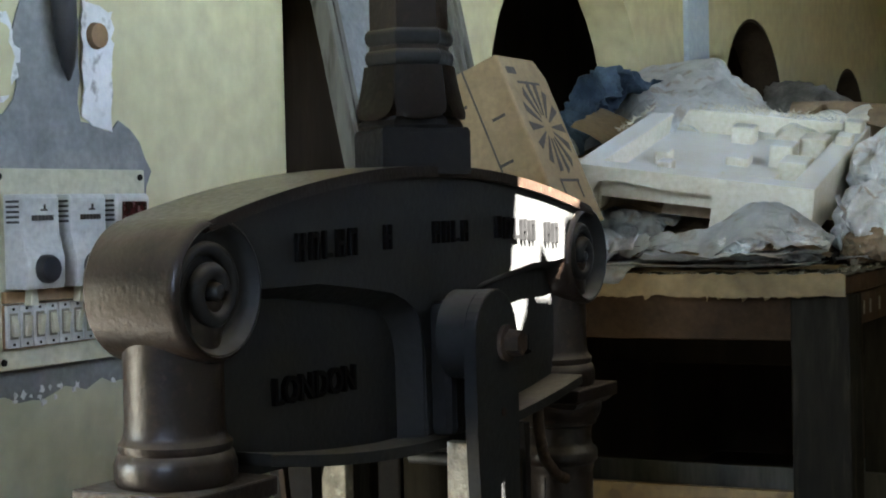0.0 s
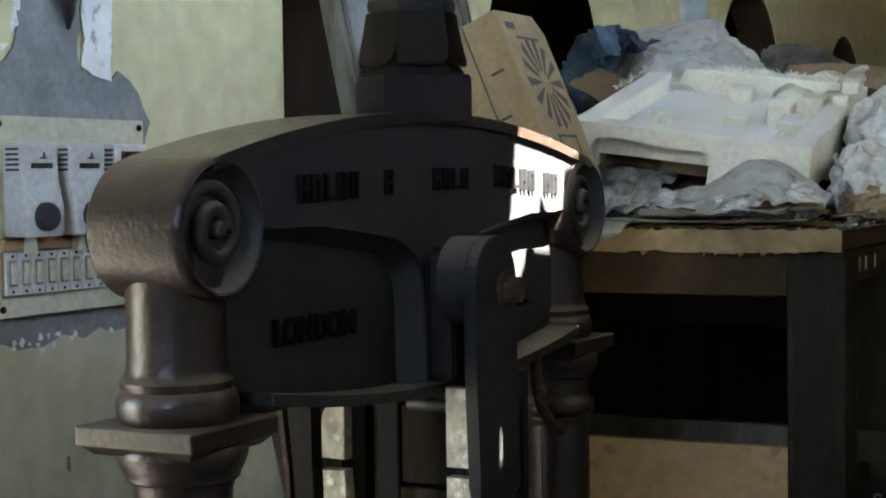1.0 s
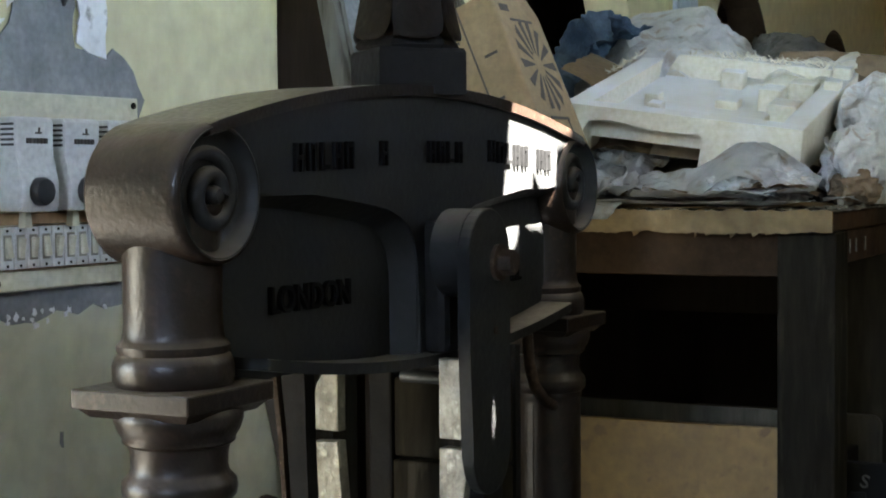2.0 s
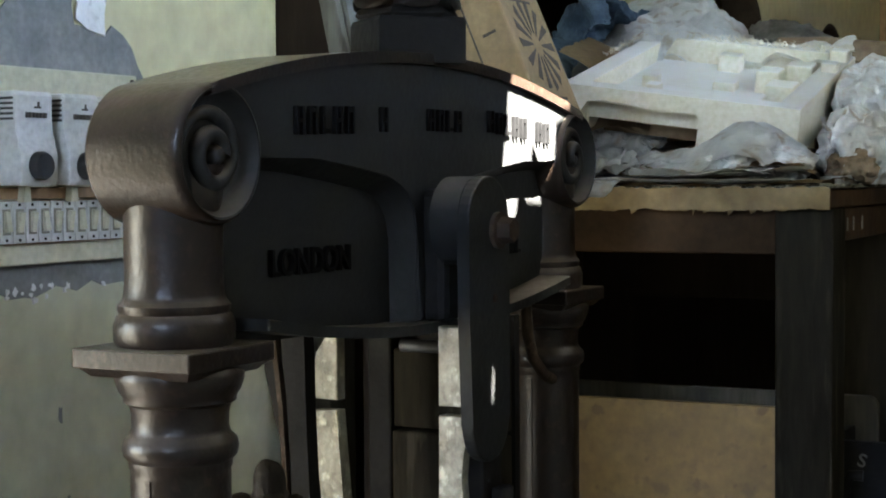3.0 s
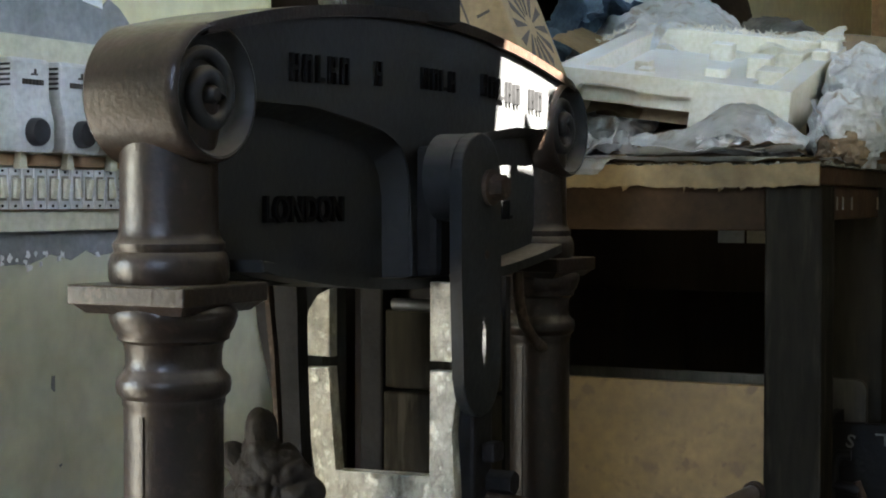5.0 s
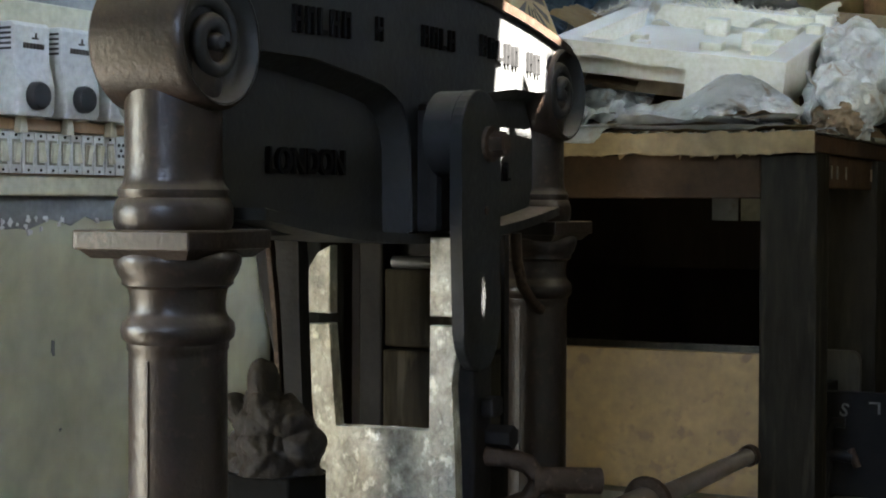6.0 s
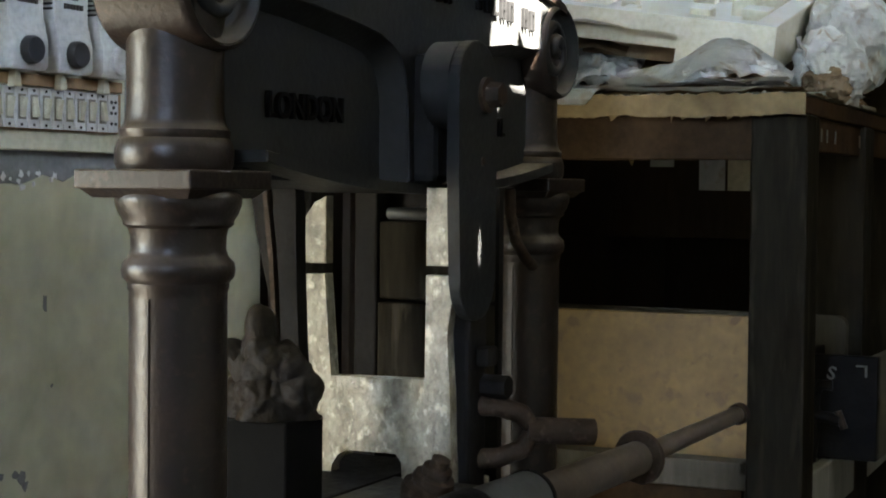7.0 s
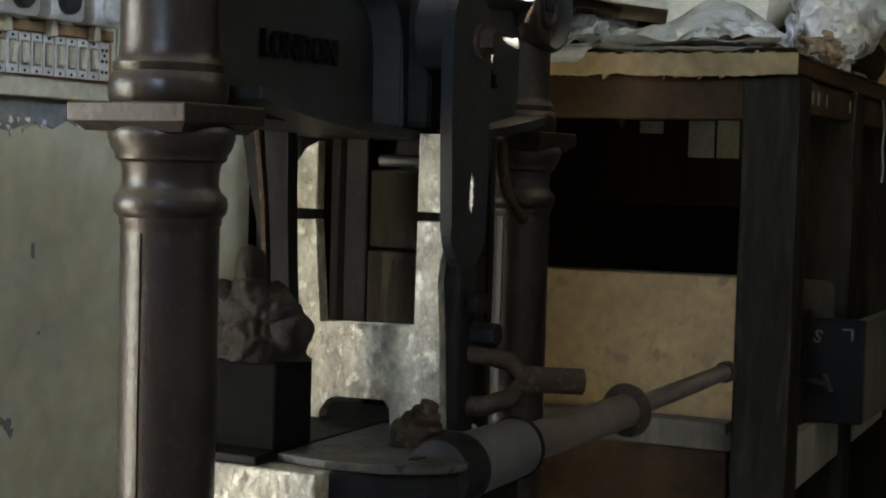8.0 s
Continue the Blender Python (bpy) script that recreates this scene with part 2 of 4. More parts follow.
def ragged(pts, step, amp, seed):
    """A closed outline broken into short uneven steps."""
    rnd = random.Random(seed)
    out = []
    for a, b in zip(pts, pts[1:] + pts[:1]):
        a, b = Vector(a), Vector(b)
        k = max(1, int((b - a).length / step))
        for i in range(k):
            p = a.lerp(b, i / k)
            out.append((p.x + rnd.uniform(-amp, amp), p.y + rnd.uniform(-amp, amp)))
    return out


def sheet(w, d, m, seed, crumple=0.03, fold=6.0, n=26, thick=0.0012, edge=0.01, curl=0.0, lift=0.0):
    """A crumpled sheet of w by d metres on the local xy plane of m, with sharp creases and a torn outline."""
    bm = bmesh.new()
    o = Vector((seed * 3.17, seed * 1.31, seed * 0.77))
    vs = []
    for j in range(n + 1):
        row = []
        for i in range(n + 1):
            u, v = i / n - 0.5, j / n - 0.5
            x, y = u * w, v * d
            p = Vector((x * fold, y * fold, 0)) + o
            h = 0.0
            for k, a in ((1.0, 1.0), (2.3, 0.5), (4.7, 0.22)):
                h += a * (abs(noise.noise(p * k)) * 2.4 - 0.5)
            dx = noise.noise(p * 1.7 + Vector((9, 2, 5))) * crumple * 0.8
            dy = noise.noise(p * 1.7 + Vector((3, 8, 1))) * crumple * 0.8
            rim = max(abs(u), abs(v)) * 2
            if rim > 0.93:
                dx += noise.noise(p * 9) * edge
                dy += noise.noise(p * 9 + Vector((4, 4, 4))) * edge
            z = h * crumple + curl * (u * 2) ** 2 + lift * (v * 2) ** 2
            row.append(bm.verts.new(m @ Vector((x + dx, y + dy, z))))
        vs.append(row)
    for j in range(n):
        for i in range(n):
            bm.faces.new((vs[j][i], vs[j][i + 1], vs[j + 1][i + 1], vs[j + 1][i]))
    bmesh.ops.solidify(bm, geom=bm.faces[:], thickness=thick)
    return bm


def pierced(outer, holes, a, b, axis="y"):
    """A slab with openings that go right through it."""
    def at(p, h):
        return (p[0], h, p[1]) if axis == "y" else (h, p[0], p[1]) if axis == "x" else (p[0], p[1], h)
    bm = bmesh.new()
    es = []
    for loop in (outer, *holes):
        vs = [bm.verts.new(at(p, a)) for p in loop]
        es += [bm.edges.new((vs[i], vs[(i + 1) % len(vs)])) for i in range(len(vs))]
    bmesh.ops.triangle_fill(bm, use_beauty=True, edges=es)
    g = bmesh.ops.extrude_face_region(bm, geom=bm.faces[:])
    d = b - a
    move = (0, d, 0) if axis == "y" else (d, 0, 0) if axis == "x" else (0, 0, d)
    bmesh.ops.translate(bm, verts=[v for v in g["geom"] if isinstance(v, bmesh.types.BMVert)], vec=move)
    return bm


def lettering(text, size, depth, m):
    """Raised letters in the built-in font, as a mesh in world coordinates."""
    cu = bpy.data.curves.new("lettering", "FONT")
    cu.body, cu.size, cu.extrude, cu.align_x, cu.offset = text, size, depth, "LEFT", size * 0.012
    tmp = bpy.data.objects.new("lettering", cu)
    scene.collection.objects.link(tmp)
    bpy.context.view_layer.update()
    me = bpy.data.meshes.new_from_object(tmp.evaluated_get(bpy.context.evaluated_depsgraph_get()))
    bpy.data.objects.remove(tmp)
    bpy.data.curves.remove(cu)
    bm = bmesh.new()
    bm.from_mesh(me)
    bpy.data.meshes.remove(me)
    bmesh.ops.transform(bm, matrix=m, verts=bm.verts)
    return bm


# ---- room ----
ROOM_W, ROOM_E, ROOM_S, ROOM_N, TOP = -3.0, 7.2, -1.7, 0.9, 5.2


def doorway(c, w, spring):
    return [(c - w / 2, 0.0)] + [(x, z) for x, z in reversed(arc(c, spring, w / 2, 0, 180, 18))] + [(c + w / 2, 0.0)]


outline = [(ROOM_W - 0.25, 0), (1.51, 0), (1.51, 2.4), (2.2, 2.4), (2.2, 0)]
for c, w, h in ((3.03, 1.14, 1.62), (4.76, 0.76, 1.72), (6.2, 0.6, 1.7)):
    outline += doorway(c, w, h)
outline += [(ROOM_E, 0), (ROOM_E, TOP), (ROOM_W - 0.25, TOP)]
structure("wall_north", pierced(outline, [[(-0.8, 0.1), (-0.3, 0.1), (-0.3, 1.4), (-0.8, 1.4)]], ROOM_N, ROOM_N + 0.15), YELLOW, "yellow distempered wall with arched doorways, stained and flaking")
# dark shells added inside the small arches so their yellow jambs read as shaded
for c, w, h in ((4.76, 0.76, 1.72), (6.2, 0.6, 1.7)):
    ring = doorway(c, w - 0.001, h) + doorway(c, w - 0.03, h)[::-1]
    structure("arch_lining", prism(bmesh.new(), ring, ROOM_N + 0.004, ROOM_N + 0.149), DOORWOOD, "thin dark shell added to make the small arch's jamb read dark")
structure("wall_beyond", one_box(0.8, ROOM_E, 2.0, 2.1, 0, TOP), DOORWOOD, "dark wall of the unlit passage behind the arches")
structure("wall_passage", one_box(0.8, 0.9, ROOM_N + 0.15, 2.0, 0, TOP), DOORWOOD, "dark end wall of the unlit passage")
structure("wall_west", pierced([(ROOM_S, 0), (ROOM_N, 0), (ROOM_N, TOP), (ROOM_S, TOP)],
          [[(-1.2, 2.0), (-0.2, 2.0), (-0.2, 3.2), (-1.2, 3.2)]], ROOM_W - 0.25, ROOM_W, "x"), PLASTER, "plain plastered wall with a small window")
structure("wall_east", one_box(ROOM_E, ROOM_E + 0.2, ROOM_S, 2.1, 0, TOP), TANWOOD, "far brown boarded end wall")
OX, OZ = -1.3378, 2.752
outer = [(0.2 + OX, 0.75 + OZ), (1.25 + OX, 0.75 + OZ), (1.25 + OX, 2.05 + OZ), (0.2 + OX, 2.05 + OZ)]
structure("wall_south", pierced([(ROOM_W, 0), (ROOM_E, 0), (ROOM_E, TOP), (ROOM_W, TOP)], [outer, [(0.7, 2.15), (1.9, 2.15), (1.9, 2.95), (0.7, 2.95)]], ROOM_S - 0.2, ROOM_S), PLASTER, "plain plastered wall with a high shuttered window")
# cut-outs for an added, unseen shutter; they shape the sun patch on the cap
gap = [(0.815, 1.45), (1.045, 1.45), (1.04, 1.384), (0.995, 1.372), (0.985, 1.30), (0.93, 1.305), (0.905, 1.335), (0.893, 1.29), (0.86, 1.245), (0.775, 1.235)]
slit = [(0.647, 0.955), (0.6545, 0.86), (0.647, 0.825), (0.639, 0.86)]
holes = [[(x + OX, z + OZ) for x, z in g] for g in (gap, slit)]
solo("window_shutter", pierced(outer, holes, ROOM_S - 0.012, ROOM_S), DOORWOOD, "unseen dark wooden shutter added with cut-outs that shape the sun beam", "shutter", "", "structure")
structure("floor", one_box(ROOM_W - 0.25, ROOM_E + 0.2, ROOM_S - 0.2, 2.1, -0.1, 0.0), FLOORM, "dusty dark stone floor")
structure("ceiling", one_box(ROOM_W - 0.25, ROOM_E + 0.2, ROOM_S - 0.2, 2.1, TOP, TOP + 0.1), PLASTER, "plain plastered ceiling")

# unseen slab, added only to block direct sun at the west opening
structure("sunshade", one_box(-4.4, ROOM_W - 0.25, -3.6, 0.6, 3.5, 3.6), PLASTER, "unseen slab added outside to keep sun off the west window")

# second unseen slab, added to stop the sun at the south opening
structure("sunshade_south", one_box(-0.6, 2.6, ROOM_S - 1.5, ROOM_S - 0.2, 2.99, 3.07), PLASTER, "unseen slab added outside to keep sun off the south window")
# window bars in the opening of the west wall
win = thing("window_1", (ROOM_W - 0.12, -0.7, 2.0), "small wooden window with glazing bars", "window", "", "structure")
for y in (-1.18, -0.7, -0.22):
    part("window_frame", one_box(-3.16, -3.1, y - 0.02, y + 0.02, 2.0, 3.2), GREYWOOD, win)
for z in (2.02, 3.18):
    for y in (-1.16, -0.68):
        part("window_frame", one_box(-3.155, -3.105, y, y + 0.44, z - 0.02, z + 0.02), GREYWOOD, win)

# painted dado with a worn upper edge
rnd = random.Random(5)
edge = [(1.51 - i * 0.02, 1.124 + 0.012 * noise.noise(Vector((i * 0.35, 0, 0))) + rnd.uniform(-0.006, 0.006)) for i in range(88)]
structure("dado", prism(bmesh.new(), [(-0.25, 0.0), (1.51, 0.0)] + edge, ROOM_N - 0.003, ROOM_N), DADO, "pale green painted lower wall with a worn ragged edge")
# bare cement patches
cem = ragged([(0.45, 1.088), (0.66, 1.092), (0.72, 1.082), (0.8, 1.094), (0.86, 1.083), (0.9, 1.098), (1.0, 1.096), (1.035, 1.14), (1.04, 1.44), (1.05, 1.48), (1.02, 1.53), (0.965, 1.56), (0.945, 1.55), (0.862, 1.565), (0.86, 1.85),
              (0.75, 1.85), (0.70, 1.70), (0.71, 1.62), (0.68, 1.57), (0.6, 1.55), (0.45, 1.55)], 0.022, 0.006, 3)
structure("cement_patch", prism(bmesh.new(), cem, ROOM_N - 0.006, ROOM_N - 0.003), CEMENT, "bare grey cement patch around the switch panel")
white = ragged([(0.868, 1.565), (0.945, 1.545), (0.95, 1.62), (0.952, 1.76), (0.87, 1.775), (0.872, 1.68)], 0.014, 0.006, 8)
structure("whitewash_patch", prism(bmesh.new(), white, ROOM_N - 0.009, ROOM_N - 0.006), WHITEWASH, "flaking white plaster patch")
white2 = ragged([(0.60, 1.58), (0.685, 1.60), (0.70, 1.66), (0.685, 1.72), (0.60, 1.74)], 0.014, 0.006, 9)
structure("yellow_flake", prism(bmesh.new(), white2, ROOM_N - 0.0096, ROOM_N - 0.0078), YELLOW, "island of old yellow paint")
flake = ragged([(0.60, 1.565), (0.69, 1.59), (0.715, 1.66), (0.69, 1.735), (0.60, 1.75)], 0.012, 0.006, 12)
structure("whitewash_edge", prism(bmesh.new(), flake, ROOM_N - 0.0078, ROOM_N - 0.006), WHITEWASH, "white plaster showing round the flaking paint")
rnd = random.Random(17)
for k in range(20):
    x, z, r = rnd.uniform(0.62, 1.03), 1.088 + rnd.uniform(-0.012, 0.014), rnd.uniform(0.003, 0.007)
    bit = [(x + r * rnd.uniform(0.4, 1.3) * math.cos(radians(q * 40)), z + r * rnd.uniform(0.4, 1.6) * math.sin(radians(q * 40))) for q in range(9)]
    structure("paint_flake", prism(bmesh.new(), bit, ROOM_N - 0.0068, ROOM_N - 0.003), WHITEWASH, "pale flake of old paint on the wall")
rnd = random.Random(31)
for k, (x, z, r) in enumerate(((0.812, 0.87, 0.008), (0.70, 0.575, 0.007), (0.735, 0.572, 0.009), (0.75, 0.565, 0.012), (0.76, 0.55, 0.01), (0.72, 0.5, 0.006), (0.83, 0.72, 0.004))):
    chip = [(x + r * rnd.uniform(0.5, 1.2) * math.cos(radians(q * 45)), z + (2.4 if k == 0 else 1.0) * r * rnd.uniform(0.5, 1.2) * math.sin(radians(q * 45))) for q in range(8)]
    structure("chipped_paint", prism(bmesh.new(), chip, ROOM_N - 0.0042, ROOM_N - 0.001), CEMENT, "small dark chip in the wall paint")
solo("wooden_wall_plug", cyl(bmesh.new(), (0.905, ROOM_N - 0.02, 1.715), (0.905, ROOM_N, 1.715), 0.022, 0.026), TANWOOD, "round brown wooden plug set in the wall", "wall plug", smooth=True)
strap = bmesh.new()
tube(strap, [(0.80, ROOM_N - 0.03, 2.0), (0.80, ROOM_N - 0.03, 1.8), (0.805, ROOM_N - 0.03, 1.70), (0.815, ROOM_N - 0.025, 1.655), (0.82, ROOM_N - 0.02, 1.63)], [0.022, 0.024, 0.02, 0.012, 0.003])
solo("hanging_rubber_strap", strap, BLACKP, "black rubber strap hanging down the wall", "strap", smooth=True)

# pale blue painted board on the wall between the arches
solo("blue_board", one_box(3.96, 4.18, ROOM_N - 0.02, ROOM_N, 0.6, 2.6, 0.004), PALEBLUE, "narrow pale blue painted board on the wall", "board")

# ---- switch panel ----
panel = thing("switch_panel", (0.815, ROOM_N - 0.006, 1.14), "cream switchboard with three fan regulators and a row of switches", "switchboard")
P = ROOM_N - 0.006
part("panel_board", one_box(0.622, 1.01, P - 0.02, P, 1.14, 1.476, 0.003), CREAM, panel)
for x, z in ((0.995, 1.462), (0.637, 1.155), (0.995, 1.155), (0.637, 1.462)):
    part("screw", cyl(bmesh.new(), (x, P - 0.023, z), (x, P - 0.02, z), 0.006, seg=12), DARK_IRON, panel)
part("wooden_strip", one_box(0.635, 0.99, P - 0.03, P - 0.02, 1.252, 1.272, 0.002), TANWOOD, panel, "brown wooden strip")
part("switch_plate", one_box(0.635, 0.99, P - 0.026, P - 0.02, 1.176, 1.25, 0.002), TANWOOD, panel)
for i in range(11):
    x = 0.65 + i * 0.031
    sw = part("switch", one_box(x - 0.0145, x + 0.0145, P - 0.032, P - 0.026, 1.178, 1.249, 0.0015), PLASTIC, panel)
    if i < 10:
        part("rocker", one_box(x - 0.006, x + 0.006, P - 0.04, P - 0.03, 1.197, 1.232, 0.002, Matrix.Translation((x, P - 0.034, 1.214)) @ pose(0, 0, 0, 10 if i % 3 else -10) @ Matrix.Translation((-x, 0.034 - P, -1.214))), CREAM, sw)
        part("rocker_slot", one_box(x - 0.009, x + 0.009, P - 0.0335, P - 0.0318, 1.193, 1.236), PALEWOOD, sw)
        for z in (1.184, 1.243):
            part("screw", cyl(bmesh.new(), (x, P - 0.0335, z), (x, P - 0.032, z), 0.0025, seg=8), DARK_IRON, sw)
    else:
        for dx, dz in ((-0.006, 0.02), (0.006, 0.02), (-0.006, 0.0), (0.006, 0.0), (0, 0.01), (-0.006, -0.02), (0.006, -0.02)):
            part("socket_hole", cyl(bmesh.new(), (x + dx, P - 0.0335, 1.214 + dz), (x + dx, P - 0.0318, 1.214 + dz), 0.0032, seg=10), BLACKP, sw)
for i in range(3):
    x = 0.69 + i * 0.118
    sec = [(P - 0.02, 1.275), (P - 0.066, 1.275), (P - 0.072, 1.283), (P - 0.072, 1.325), (P - 0.069, 1.338), (P - 0.06, 1.352), (P - 0.059, 1.368), (P - 0.062, 1.425), (P - 0.056, 1.432), (P - 0.02, 1.432)]
    rg = part("fan_regulator", prism(bmesh.new(), sec, x - 0.045, x + 0.045, "x", 0.004), PLASTIC, panel, "white plastic fan regulator", True)
    for k in range(5):
        part("vent_slot", one_box(x - 0.0462, x - 0.044, P - 0.056, P - 0.028, 1.384 + k * 0.0085, 1.388 + k * 0.0085), BLACKP, rg)
    if i < 2:
        kn = bmesh.new()
        lathe(kn, [(0.024, 0.0), (0.024, 0.012), (0.021, 0.017), (0.002, 0.018)], Matrix.Translation((x - 0.004, P - 0.071, 1.308)) @ pose(0, 0, 0, 90), 24)
        part("knob", kn, BLACKP, rg, "black knob", True)
        for q in range(6):
            part("printed_bar", one_box(x - 0.021 + q * 0.0085, x - 0.0145 + q * 0.0085, P - 0.0632, P - 0.06, 1.388, 1.397), INK, rg)
        part("printed_bar", one_box(x + 0.0, x + 0.014, P - 0.0634, P - 0.06, 1.404, 1.407), INK, rg)
        part("printed_bar", one_box(x + 0.007, x + 0.01, P - 0.0634, P - 0.06, 1.407, 1.415), INK, rg)
    else:
        part("indicator_window", one_box(x - 0.03, x + 0.034, P - 0.0645, P - 0.058, 1.362, 1.418, 0.001), REDGLASS, rg, "dark red indicator window")
        kn = bmesh.new()
        lathe(kn, [(0.026, 0.0), (0.026, 0.008), (0.022, 0.012), (0.002, 0.012)], Matrix.Translation((x + 0.002, P - 0.071, 1.306)) @ pose(0, 0, 0, 90), 24)
        part("knob", kn, PLASTIC, rg, "grey round dial", True)
    part("peg", prism(bmesh.new(), [(x - 0.012, 1.247), (x + 0.008, 1.247), (x + 0.004, 1.275), (x - 0.008, 1.275)], P - 0.045, P - 0.03, "y", 0.001), CREAM, rg)

# ---- hand press ----
CX, CY, LX = 0.579, 0.08, 0.575
press = thing("hand_press", (CX, CY, 0.0), "old black and brown cast-iron hand printing press on two turned columns", "printing press")


def turned(profile, x, y, seg=40):
    return lathe(bmesh.new(), profile, Matrix.Translation((x, y, 0)), seg)


COLUMN = [(0.088, 0.0), (0.088, 0.06), (0.07, 0.09), (0.059, 0.12), (0.0585, 0.955), (0.0585, 0.962), (0.0605, 0.965), (0.0605, 0.972), (0.0665, 0.978), (0.068, 0.986), (0.0665, 0.995),
          (0.059, 1.002), (0.0565, 1.01), (0.057, 1.025), (0.0595, 1.034), (0.066, 1.038), (0.066, 1.043), (0.071, 1.05), (0.0755, 1.062), (0.0755, 1.07), (0.07, 1.077)]
NECK = [(0.064, 1.099), (0.0675, 1.106), (0.068, 1.122), (0.0645, 1.133), (0.0615, 1.136), (0.063, 1.14), (0.063, 1.145), (0.0595, 1.149), (0.0575, 1.152), (0.056, 1.158), (0.055, 1.17), (0.055, 1.26), (0.058, 1.30)]
SCROLL = [(0.074, -0.142), (0.0792, -0.136), (0.0792, -0.026), (0.0782, -0.019), (0.0757, -0.0142), (0.073, -0.0128), (0.072, -0.016), (0.07, -0.045)]
FACE = [(0.0715, -0.046), (0.0722, -0.0124), (0.0705, -0.0132), (0.069, -0.0165), (0.0665, -0.022), (0.061, -0.029), (0.053, -0.032), (0.004, -0.032)]
for x in (0.08, 1.07):
    part("column", turned([(r * 0.955, z) for r, z in COLUMN], x, CY - 0.006), BROWN_IRON, press, "turned cast-iron column, worn brown", True)
    part("mould_seam", one_box(x - 0.0572, x - 0.054, CY - 0.0075, CY - 0.0045, 0.125, 0.955, 0.0008), BROWN_IRON, press)
    pl = bmesh.new()
    box(pl, x - 0.08, x + 0.08, CY - 0.08, CY + 0.08, 1.078, 1.1, 0.0025)
    lathe(pl, [(0.092, 1.068), (0.108, 1.079)], Matrix.Translation((x, CY, 0)), 4, math.pi / 4)
    part("capital_plate", pl, BROWN_IRON, press, "square iron capital plate")
    part("neck", turned(NECK, x, CY), BROWN_IRON, press, "", True)
    m = Matrix.Translation((x + 0.001, 0, 1.312)) @ pose(0, 0, 0, 90)
    bo = part("scroll_boss", lathe(bmesh.new(), SCROLL, m, 48), BROWN_IRON, press, "", True)
    part("scroll_face", lathe(bmesh.new(), FACE, m, 48), IRON, bo, "", True)
    tw, tr = [], []
    for k in range(61):
        a = radians(205 - k * 9.6) if x < 0.5 else radians(-25 + k * 9.6)
        r = 0.0545 - 0.0405 * (k / 60) ** 0.9
        tw.append((x + 0.001 + r * math.cos(a), 0.033 - 0.009 * k / 60, 1.312 + r * math.sin(a)))
        tr.append(0.0035 + 0.0065 * min(1.0, k / 16))
    part("scroll_ridge", tube(bmesh.new(), tw, tr, 12), IRON, bo, "", True)
    part("scroll_eye", lathe(bmesh.new(), [(0.0115, -0.034), (0.011, -0.022), (0.0075, -0.0165), (0.002, -0.015)], m @ Matrix.Translation((0.004 if x < 0.5 else -0.004, -0.002, 0)), 20), IRON, bo, "", True)


def crown(x):
    """Height of the cap's arched top at x."""
    return 1.449 - (x - CX) ** 2 * 0.235


xs = [0.084 + i * (1.074 - 0.084) / 40 for i in range(41)]
hug = arc(0.084, 1.311, 0.0735, 84, -4, 10)
left = [(0.163, 1.305), (0.198, 1.313), (0.283, 1.308), (0.389, 1.296), (0.455, 1.287), (0.49, 1.280), (0.515, 1.266), (0.53, 1.245), (0.538, 1.215), (0.54, 1.09)]
right = [(2 * CX - x, z) for x, z in reversed(left)]
band = [(x, crown(x)) for x in reversed(xs)] + hug + left[1:] + right[:-1] + [(2 * CX - x, z) for x, z in reversed(hug)]
part("cap_band", prism(bmesh.new(), band, 0.02, 0.13, "y", 0.005), IRON, press, "black painted arched cap")
web = [(0.10, 1.09), (1.05, 1.09), (1.05, 1.33), (CX, 1.4), (0.10, 1.33)]
part("cap_web", prism(bmesh.new(), web, 0.056, 0.1), IRON, press)
rx = [0.0635 + i * (2 * CX - 0.127) / 60 for i in range(61)]
rim = [(x, crown(x) + 0.0015 + 0.001 * math.sin(math.pi * i / 60)) for i, x in enumerate(rx)] + [(x, crown(x) - 0.0125) for x in reversed(rx)]
part("cap_rim", prism(bmesh.new(), rim, 0.0128, 0.142, "y", 0.0055), BROWN_IRON, press, "brown rounded rim along the arch", True)
fx = [0.15 + i * (2 * CX - 0.3) / 30 for i in range(31)]
belly = [(x, 1.074 + 0.2 * (x - CX) ** 2) for x in fx]
part("cap_flange", prism(bmesh.new(), belly + [(x, z + 0.014) for x, z in reversed(belly)], 0.0, 0.158, "y", 0.003), IRON, press)
part("centre_block", one_box(0.552, 0.61, -0.012, 0.03, 1.088, 1.27, 0.012), DARK_IRON, press)
for side in (1, -1):
    lip = bmesh.new()
    pa = [(x, 0.026, z) for x, z in left]
    pb = [(x - 0.022, 0.058, z - 0.018) for x, z in left]
    f = lambda p: p if side > 0 else (2 * CX - p[0], p[1], p[2])
    va, vb = [lip.verts.new(f(p)) for p in pa], [lip.verts.new(f(p)) for p in pb]
    vc = [lip.verts.new(f((p[0], 0.07, p[2] + 0.01))) for p in pa]
    for i in range(len(va) - 1):
        lip.faces.new((va[i], va[i + 1], vb[i + 1], vb[i]))
        lip.faces.new((vb[i], vb[i + 1], vc[i + 1], vc[i]))
        lip.faces.new((vc[i], vc[i + 1], va[i + 1], va[i]))
    part("recess_moulding", lip, IRON, press, "", True)


